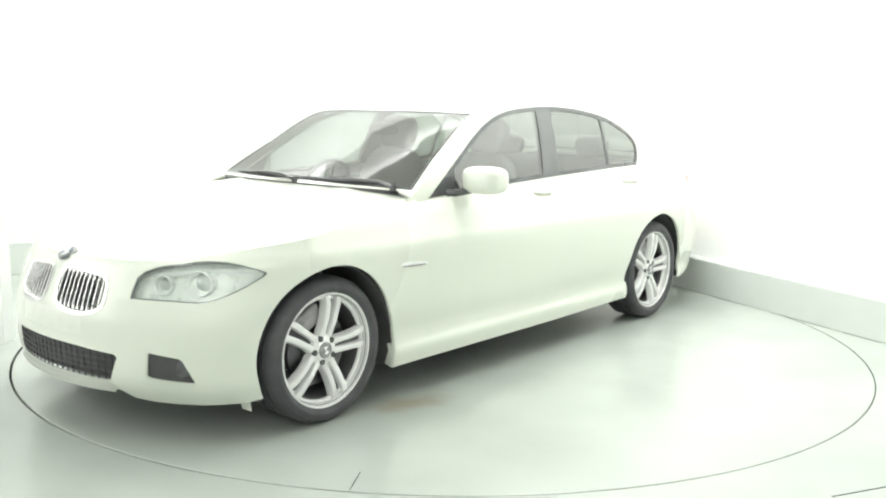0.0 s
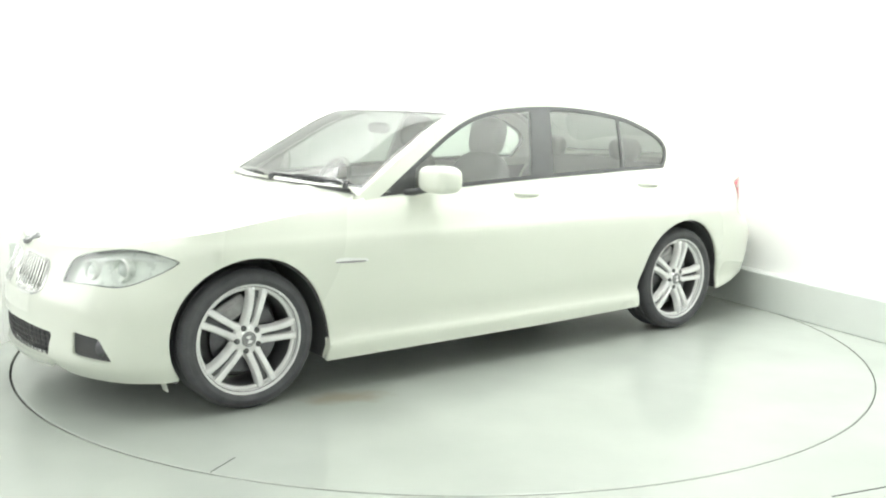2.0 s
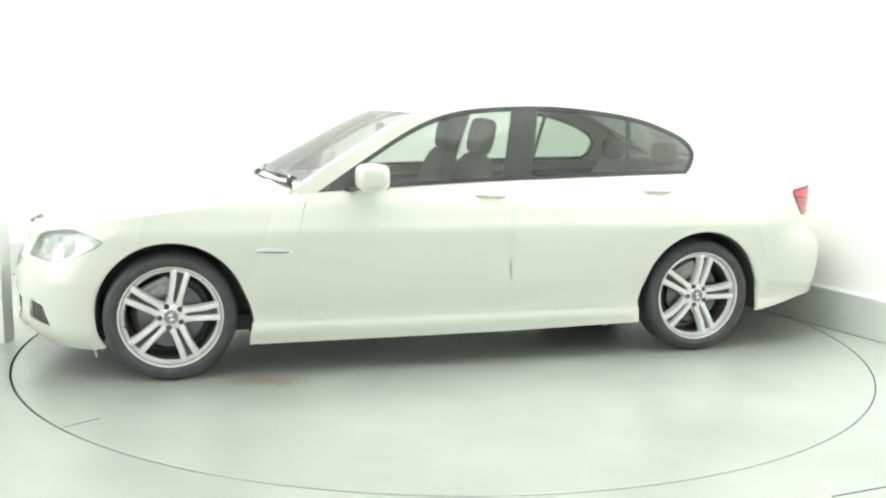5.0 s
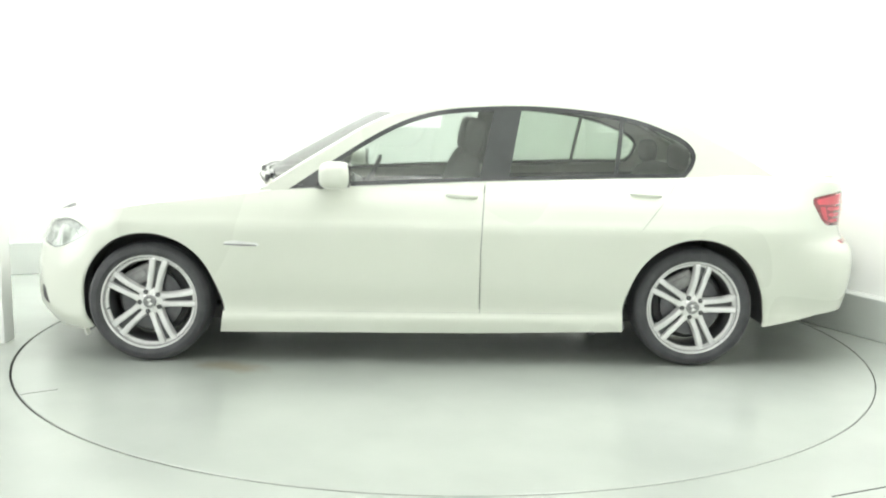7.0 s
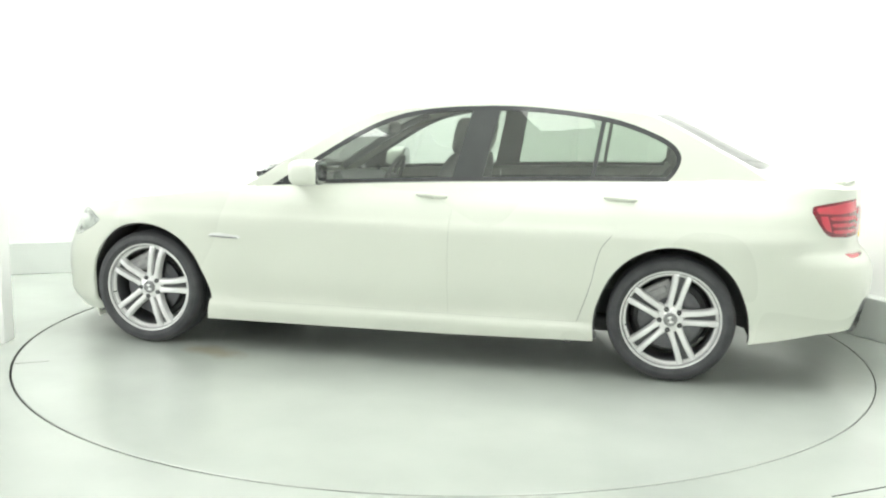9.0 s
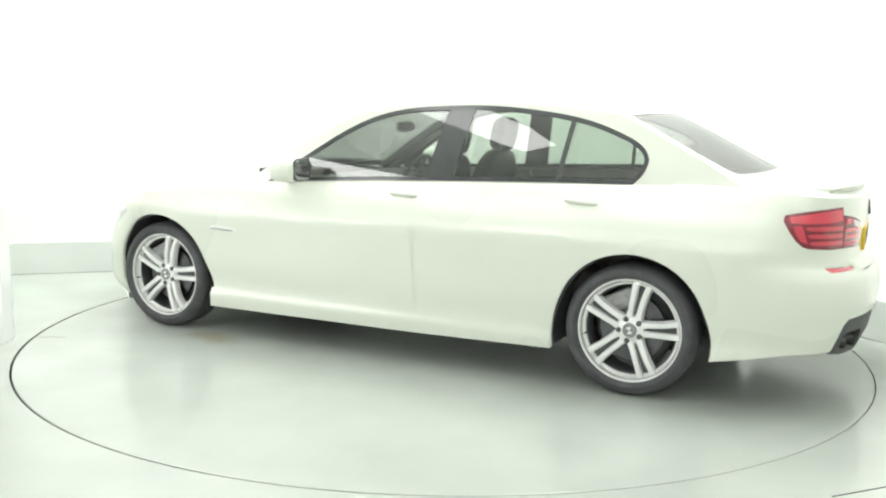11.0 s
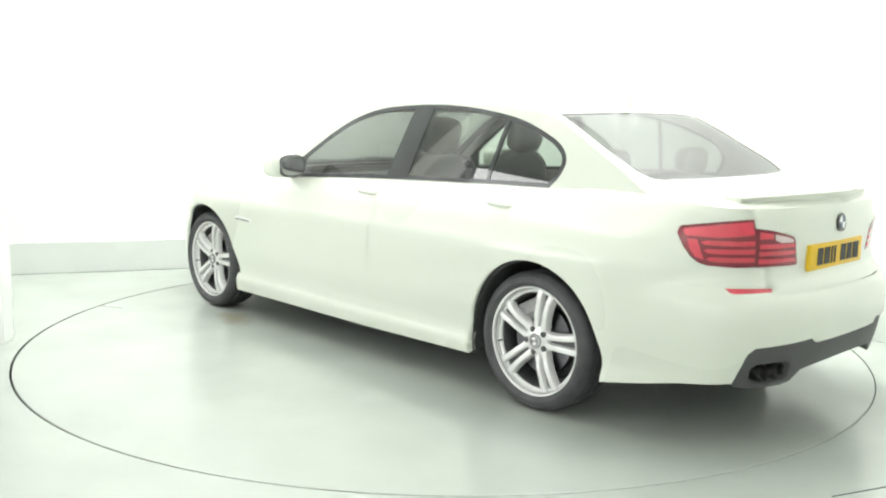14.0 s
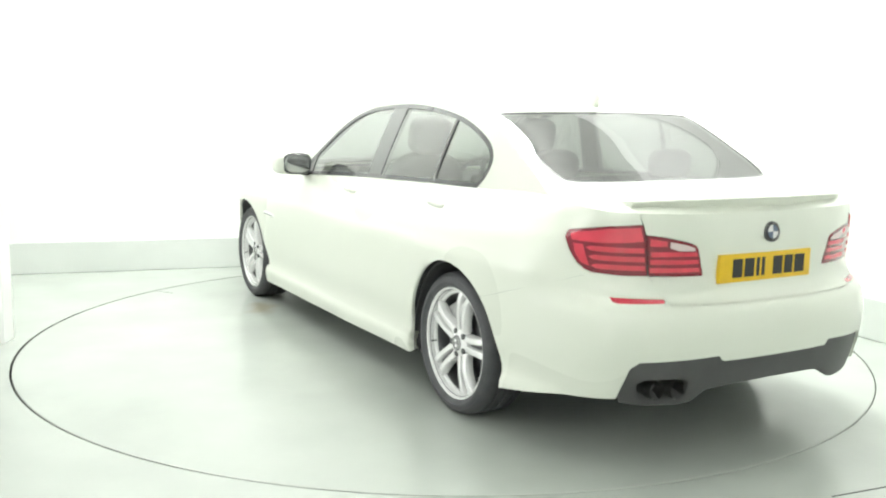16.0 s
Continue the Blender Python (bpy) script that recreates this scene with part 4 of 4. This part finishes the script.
def build_tail_details(car):
    half = [(LONG, 0.436), (5.832, 0.436), (5.812, 0.460), (5.473, 0.446), (5.440, 0.422), (5.392, 0.297), (5.40, 0.275), (5.50, 0.262), (5.66, 0.262), (5.72, 0.272), (5.78, 0.318), (5.90, 0.33), (LONG, 0.335)]
    hole = [(5.47, 0.30), (5.47, 0.355), (5.50, 0.372), (5.66, 0.375), (5.69, 0.36), (5.69, 0.30), (5.66, 0.285), (5.50, 0.285)]
    part("rear_diffuser", skin(mirrored(half, LONG), hull, 0.03, flip=False, proud=-0.012, depth=0.08, holes=[hole]), PLASTIC, car, "dark grey plastic rear diffuser")
    ex = part("exhaust", tube(bmesh.new(), [(-1.95, 0.50, 0.35), (-2.28, 0.50, 0.34)], 0.075, 20), DARK, car, "twin dark exhaust tips")
    for y in (0.455, 0.535):
        bm = lathe(bmesh.new(), [(0.028, -0.2), (0.034, 0.04), (0.037, 0.05), (0.039, 0.04), (0.036, -0.2)], 28)
        part("exhaust_tip", bm, DARK_STEEL, ex, m=Matrix.Translation((-2.40 - 0.03 * (y < 0.5), y, 0.325)) @ pose(0, 0, 0, 0, 0, 90))
    plate = part("rear_number_plate", box(bmesh.new(), -2.4905, -2.468, -0.240, 0.280, 0.732, 0.846, 0.004), PLATE_YELLOW, car, "yellow rear number plate with dark bars")
    y = 0.210
    for w in (0.052, 0.052, 0.016, 0.016, None, 0.052, 0.046, 0.056):
        if w is None:
            y -= 0.035
            continue
        part("bar", box(bmesh.new(), -2.493, -2.490, y - w, y, 0.752, 0.826), INK, plate, smooth=False)
        y -= w + 0.014
    plain = [(-0.25, 0.435), (0.25, 0.435), (0.25, 0.525), (-0.25, 0.525)]
    part("front_number_plate", skin(plain, hull, 0.04, proud=0.002, depth=0.002), PLATE_WHITE, car, "plain white front number plate")
    for where, name in (((2.210, 0, 0.749, 26), "front_badge"), ((-2.494, 0.006, 0.927, -84), "rear_badge")):
        x, y0, z, tilt = where
        m = Matrix.Translation((x, y0, z)) @ (pose(0, 0, 0, 0, tilt, 0))
        # front ring in paler grey: ceiling glare put into its colour, rear stays black
        badge = part(name, lathe(bmesh.new(), [(0.001, 0.003), (0.030, 0.003), (0.032, 0.005), (0.041, 0.004), (0.042, 0.0), (0.042, -0.012)], 40, "z"), CAP if x > 0 else ENAMEL, car, "round dark-ringed badge with plain coloured quarters", m=m)
        for k in range(4):
            bm = bmesh.new()
            vs = [bm.verts.new((0, 0, 0.0045))] + [bm.verts.new((0.028 * math.cos(radians(90 * k + 9 * j)), 0.028 * math.sin(radians(90 * k + 9 * j)), 0.0045)) for j in range(11)]
            f = bm.faces.new(vs)
            ext = bmesh.ops.extrude_face_region(bm, geom=[f])
            bmesh.ops.translate(bm, vec=(0, 0, 0.001), verts=[v for v in ext["geom"] if isinstance(v, bmesh.types.BMVert)])
            part("quarter", bm, BADGE_BLUE if k % 2 else BADGE_WHITE, badge, smooth=False)
    # shark fin on the roof
    bm = bmesh.new()
    rows = []
    for k in range(13):
        t = k / 12
        x = -1.17 - 0.17 * t
        h = 0.076 * min(1.0, (t * 1.15)) ** 0.8 * (1.0 if t < 0.93 else 0.75)
        w = 0.03 * (1 - 0.35 * t)
        zb = roof_surface(x, 0)[2] - 0.004
        rows.append([bm.verts.new(p) for p in ((x, -w, zb), (x - 0.01 * t, -w * 0.45, zb + h * 0.6 + 0.001), (x - 0.02 * t, 0, zb + h + 0.003), (x - 0.01 * t, w * 0.45, zb + h * 0.6 + 0.001), (x, w, zb))])
    for a, b in zip(rows, rows[1:]):
        for i in range(4):
            bm.faces.new((a[i], a[i + 1], b[i + 1], b[i]))
    bm.faces.new(rows[0])
    bm.faces.new(rows[-1][::-1])
    part("roof_aerial", bm, PAINT, car, "white shark-fin roof aerial")
    # wipers and the dark scuttle under the windscreen
    scuttle = [(1.005 - 0.30 * y * y, y) for y in np.linspace(-0.70, 0.70, 15)] + [(0.955 - 0.27 * y * y, y) for y in np.linspace(0.70, -0.70, 15)]
    part("scuttle", skin(scuttle, lambda x, y: (x, y, roof_surface(0.955 - 0.27 * y * y, y)[2] - 0.02), 0.04, depth=0.02), PLASTIC, car)
    for y0, y1 in ((0.66, 0.02), (0.06, -0.58)):
        pts = []
        for k in range(9):
            y = y0 + (y1 - y0) * k / 8
            x = 0.962 - 0.27 * y * y - 0.012
            pts.append((x, y, roof_surface(x, y)[2] + 0.005))
        w = part("wiper", tube(bmesh.new(), pts, [0.006] + [0.008] * 6 + [0.006, 0.003], 8), BLACK_TRIM, car, "black windscreen wiper")
        a = pts[0]
        arm = [(a[0] + 0.035, a[1] + 0.015, a[2] - 0.012), (a[0] + 0.022, a[1] - 0.10, a[2] + 0.006), (pts[3][0] + 0.012, pts[3][1], pts[3][2] + 0.010), (pts[5][0], pts[5][1], pts[5][2] + 0.008)]
        part("wiper_arm", tube(bmesh.new(), arm, [0.011, 0.010, 0.007, 0.004], 8), BLACK_TRIM, w)
        part("pivot_cap", lathe(bmesh.new(), [(0.016, -0.02), (0.016, 0.008), (0.012, 0.013), (0.001, 0.014)], 20, "z"), BLACK_TRIM, w, m=pose(a[0] + 0.035, a[1] + 0.015, a[2] - 0.012))


def build_inside(car):
    belt = [(1.95, 0.30)] + [(s, top_s(s) - 0.03) for s in np.linspace(2.1, 4.5, 12)] + [(4.5, 0.75), (4.1, 0.68), (3.9, 0.30)]
    both("inner_door_panel", belt, hull, CABIN, car, proud=-0.06, depth=0.0, step=0.08)
    bm = box(bmesh.new(), -1.70, 2.05, -0.60, 0.60, 0.18, 0.27, 0.02)
    box(bm, -1.05, 1.05, -0.80, 0.80, 0.19, 0.28, 0.02)
    # unseen dark boxes added in nose and boot, closing the view through gaps
    box(bm, 1.02, 2.10, -0.50, 0.50, 0.25, 0.66, 0.03)
    box(bm, 1.84, 2.06, -0.70, 0.70, 0.22, 0.60, 0.03)
    box(bm, -2.40, -1.62, -0.56, 0.56, 0.30, 0.95, 0.03)
    box(bm, -2.25, -1.90, -0.74, 0.74, 0.30, 0.88, 0.03)
    part("underbody", bm, DARK, car, "dark underbody and floor pan with added inner blockers", smooth=False)
    part("fuel_tank_shield", box(bmesh.new(), -1.05, 0.4, -0.5, -0.1, 0.155, 0.2, 0.02), DARK, car)
    for cx in (WHEEL_X, -WHEEL_X):
        for sg in (1, -1):
            bm = bmesh.new()
            rows = []
            for k in range(31):
                a = radians(-28 + 230 * k / 30) if cx > 0 else radians(-19 + 214 * k / 30)
                r = arch_radius(cx, a) + 0.012
                ring = []
                lim = min(0.886, abs(hull(s_of(cx + r * math.cos(a)), max(0.2, WHEEL_Z + r * math.sin(a)))[1]) - 0.014)
                for y, rr in ((0.52, r), (lim - 0.08, r), (lim - 0.004, r - 0.006), (lim, r - 0.022)):
                    ring.append(bm.verts.new((cx + rr * math.cos(a), sg * y, WHEEL_Z + rr * math.sin(a))))
                ring.insert(0, bm.verts.new((cx + 0.05 * math.cos(a), sg * 0.52, WHEEL_Z + 0.05 * math.sin(a))))
                rows.append(ring)
            for a, b in zip(rows, rows[1:]):
                for i in range(4):
                    bm.faces.new((a[i], a[i + 1], b[i + 1], b[i]))
            part("wheel_arch_liner", bm, DARK, car)
    for sg in (1, -1):
        bm = slab(bmesh.new(), (1.850, sg * 0.77, 0.125), (1.865, sg * 0.77, 0.19), 0.06, 0.006, Vector((1, 0, 0)))
        part("bumper_tab", bm, PAINT, car)
        part("jacking_pad", box(bmesh.new(), -0.97, -0.93, sg * 0.74 - 0.03, sg * 0.74 + 0.03, 0.145, 0.2, 0.006), DARK, car)
    # dashboard, wheel, seats
    bm = bmesh.new()
    rows = []
    for y in np.linspace(-0.68, 0.68, 15):
        c = -0.10 * y * y
        rows.append([bm.verts.new(p) for p in ((0.88 + c, y, 0.93), (0.74 + c, y, 0.955), (0.56 + c, y, 0.95), (0.47 + c, y, 0.90), (0.46 + c, y, 0.70), (0.60, y, 0.40))])
    for a, b in zip(rows, rows[1:]):
        for i in range(5):
            bm.faces.new((a[i], a[i + 1], b[i + 1], b[i]))
    part("dashboard", bm, CABIN, car, "dark grey dashboard")
    wheel = lathe(bmesh.new(), [(0.185 + 0.014 * math.cos(a), 0.014 * math.sin(a)) for a in np.linspace(0, 2 * math.pi, 9)], 32)
    for a in (90, 210, 330):
        slab(wheel, (0, 0, 0), (0.18 * math.cos(radians(a)), 0, 0.18 * math.sin(radians(a))), 0.03, 0.02, Vector((0, 1, 0)))
    blob(wheel, (0, 0, 0), (0.07, 0.03, 0.06))
    part("steering_wheel", wheel, CABIN, car, "dark steering wheel", m=pose(0.36, -0.37, 0.90, 0, 0, 90) @ pose(0, 0, 0, -24, 0, 0))
    for sg in (1, -1):
        y = sg * 0.37
        seat = part("front_seat", blob(bmesh.new(), (0.21, y, 0.50), (0.28, 0.26, 0.09), 3.4), GREY_SEAT, car, "dark grey cloth front seat")
        bm = blob(bmesh.new(), (0, 0, 0.30), (0.085, 0.255, 0.34), 3.2)
        part("backrest", bm, GREY_SEAT, seat, m=pose(-0.10, y, 0.52, 0, -16, 0))
        bm = blob(bmesh.new(), (0, 0, 0), (0.058, 0.135, 0.108), 3.6)
        part("headrest", bm, GREY_SEAT, seat, m=pose(-0.292, y, 1.232, 0, -12, 0))
        for e in (-0.05, 0.05):
            part("headrest_post", tube(bmesh.new(), [(-0.245, y + e, 1.08), (-0.285, y + e, 1.2)], 0.007, 8), CHROME, seat)
    part("rear_bench", blob(bmesh.new(), (-1.02, 0, 0.50), (0.27, 0.64, 0.11), 4), GREY_SEAT, car, "dark grey cloth rear bench")
    part("rear_backrest", blob(bmesh.new(), (0, 0, 0.28), (0.08, 0.62, 0.32), 4), GREY_SEAT, car, m=pose(-1.30, 0, 0.52, 0, -24, 0))
    for y in (-0.36, 0.36):
        part("rear_headrest", blob(bmesh.new(), (-1.50, y, 1.135), (0.05, 0.13, 0.075), 3), GREY_SEAT, car)
    part("parcel_shelf", box(bmesh.new(), -2.0, -1.48, -0.60, 0.60, 1.00, 1.03, 0.01), CABIN, car)
    part("rear_view_mirror", blob(bmesh.new(), (0.24, 0, 1.27), (0.018, 0.115, 0.034), 3), CABIN, car)
    lining = [(0.22 - 0.24 * y * y, y) for y in np.linspace(-0.54, 0.54, 9)] + [(-1.36 + 0.24 * y * y, y) for y in np.linspace(0.52, -0.52, 9)]
    part("headliner", skin(lining, roof_surface, 0.08, proud=-0.035, depth=0.0), HEADLINER, car)


def build_wheel():
    """One wheel, its axle along y and its face to +y."""
    barrel = lathe(bmesh.new(), [(0.245, -0.115), (0.225, -0.10), (0.215, -0.05), (0.220, 0.045), (0.228, 0.066)], 72)
    rim = lathe(bmesh.new(), [(0.226, 0.060), (0.2275, 0.070), (0.231, 0.074), (0.2375, 0.075), (0.2405, 0.071), (0.2425, 0.066), (0.2455, 0.068),
                              (0.2475, 0.096), (0.2505, 0.1035), (0.2565, 0.105), (0.2595, 0.102), (0.2595, 0.090), (0.240, 0.06)], 80)
    wheel = part("wheel", rim, ALLOY, None, "silver alloy wheel with five double spokes")
    part("barrel", barrel, ALLOY_SHADED, wheel)
    wall = [(0.235, -0.10), (0.262, -0.114), (0.288, -0.121), (0.310, -0.112), (0.322, -0.096), (0.3285, -0.075)]
    for g in (-0.05, 0.0, 0.05):
        wall += [(0.329, g - 0.008), (0.321, g - 0.006), (0.321, g + 0.006), (0.329, g + 0.008)]
    wall += [(0.3285, 0.075), (0.325, 0.090), (0.318, 0.102), (0.310, 0.110), (0.304, 0.1145), (0.302, 0.1135), (0.292, 0.119), (0.280, 0.119), (0.278, 0.1165), (0.268, 0.113), (0.2595, 0.103), (0.245, 0.09)]
    part("tyre", lathe(bmesh.new(), wall, 80), RUBBER, wheel, "black low-profile tyre")
    for k in range(5):
        base = radians(103 + 72 * k)
        c, s = math.cos(base), math.sin(base)
        for off in (-1, 1):
            bm = bmesh.new()
            rows = []
            for t in np.linspace(0, 1, 13):
                r = 0.045 + (0.2415 - 0.045) * t
                mid = off * (0.0200 + 0.0090 * t + 0.004 * smooth01(0.6, 1.0, t))
                w = 0.0142 + 0.0018 * t + 0.002 * smooth01(0.85, 1.0, t) + 0.006 * smooth01(0.3, 0.0, t)
                y = 0.078 + 0.016 * smooth01(0.0, 0.55, t) - 0.010 * smooth01(0.82, 1.0, t)
                ring = []
                # the outer shoulder falls away further than the one beside the slot
                for q, h in ((-1.30, -0.040), (-1.08, -0.012), (-0.82, -0.003), (-0.4, 0.0), (0.45, 0.0), (0.75, -0.002), (0.92, -0.010), (1.0, -0.030)):
                    tt = mid - off * q * w
                    ring.append(bm.verts.new((r * c - tt * s, y + h, r * s + tt * c)))
                rows.append(ring)
            for a, b in zip(rows, rows[1:]):
                for i in range(8):
                    bm.faces.new((a[i], a[(i + 1) % 8], b[(i + 1) % 8], b[i]))
            bm.faces.new(rows[0])
            bm.faces.new(rows[-1][::-1])
            part("spoke", bm, ALLOY, wheel)
        # dark strip set back between the two spokes, the slot's shade in its colour
        bm = slab(bmesh.new(), (0.06 * c, 0.052, 0.06 * s), (0.232 * c, 0.058, 0.232 * s), 0.026, 0.012, Vector((0, 1, 0)))
        part("slot_shade", bm, DARK, wheel)
    part("hub", lathe(bmesh.new(), [(0.072, 0.03), (0.075, 0.062), (0.068, 0.075), (0.046, 0.083), (0.036, 0.086)], 40), ALLOY, wheel)
    part("hub_cap", lathe(bmesh.new(), [(0.036, 0.080), (0.036, 0.089), (0.033, 0.092), (0.026, 0.0915), (0.025, 0.0905), (0.001, 0.092)], 36), CAP, wheel, "grey ringed centre cap")
    bm = bmesh.new()
    for k in (0, 2):
        vs = [bm.verts.new((0, 0.0935, 0))] + [bm.verts.new((0.019 * math.cos(radians(90 * k + 9 * j + 30)), 0.0935, 0.019 * math.sin(radians(90 * k + 9 * j + 30)))) for j in range(11)]
        bm.faces.new(vs)
    part("cap_quarters", bm, BADGE_WHITE, wheel, smooth=False)
    part("cap_ring", lathe(bmesh.new(), [(0.027, 0.090), (0.028, 0.0935), (0.0295, 0.0935), (0.0305, 0.090)], 36), CHROME, wheel)
    for k in range(5):
        a = radians(103 + 36 + 72 * k)
        m = Matrix.Translation((0.056 * math.cos(a), 0.0, 0.056 * math.sin(a)))
        # dark disc proud of the hub, painting the shade of a bolt hole
        part("bolt_hole_shade", lathe(bmesh.new(), [(0.0135, 0.070), (0.0135, 0.0838), (0.012, 0.0846), (0.001, 0.0840)], 16), DARK, wheel, m=m)
    part("valve", tube(bmesh.new(), [(0.222, 0.070, -0.04), (0.228, 0.094, -0.042)], 0.004, 8), DARK, wheel)
    return wheel


def build_wheels(car):
    first = build_wheel()
    first.parent = car
    first.matrix_basis = pose(WHEEL_X, HUB_FRONT, HUB_Z)
    for x, y, turn in ((-WHEEL_X, HUB_REAR, 0), (WHEEL_X, -HUB_FRONT, 180), (-WHEEL_X, -HUB_REAR, 180)):
        copy_thing(first, pose(x, y, HUB_Z, 0, 0, turn))
    for x, y in ((WHEEL_X, HUB_FRONT), (-WHEEL_X, HUB_REAR), (WHEEL_X, -HUB_FRONT), (-WHEEL_X, -HUB_REAR)):
        side = 1 if y > 0 else -1
        disc = part("brake_disc", lathe(bmesh.new(), [(0.07, 0.0), (0.165, 0.0), (0.168, 0.004), (0.168, 0.024), (0.165, 0.028), (0.09, 0.028), (0.085, 0.045), (0.02, 0.045)], 48), STEEL, car, "grey steel brake disc", m=pose(x, y, HUB_Z, 0, 0, 90 - 90 * side))
        bm = box(bmesh.new(), -0.045, 0.045, 0.005, 0.050, -0.085, 0.085, 0.014)
        box(bm, -0.02, 0.02, 0.045, 0.056, -0.05, 0.05, 0.005)
        part("brake_caliper", bm, CALIPER, disc, m=pose(0.070 * side, 0, 0.133, 0, -62 * side, 0))
        part("back_plate", lathe(bmesh.new(), [(0.02, -0.03), (0.19, -0.03), (0.2, -0.045)], 40), DARK, disc)


def build_car():
    car = empty("car", "white four-door saloon car with silver double-spoke alloy wheels", "car")
    doors = build_panels(car)
    build_cabin(car, doors)
    build_lamps(car)
    build_tail_details(car)
    build_inside(car)
    build_wheels(car)
    return car


CAR = build_car()


def motions():
    first = TURN[0][1]
    rows_car, rows_disc = [], []
    for t, a in TURN:
        c, s = math.cos(radians(a)), math.sin(radians(a))
        ox, oy = CAR_ON_DISC
        rows_car.append((t, pose(c * ox - s * oy, s * ox + c * oy, 0.0, 0, 0, a)))
        rows_disc.append((t, pose(0, 0, 0, 0, 0, a - first)))
    walk(CAR, rows_car)
    walk(DISC, rows_disc)


motions()
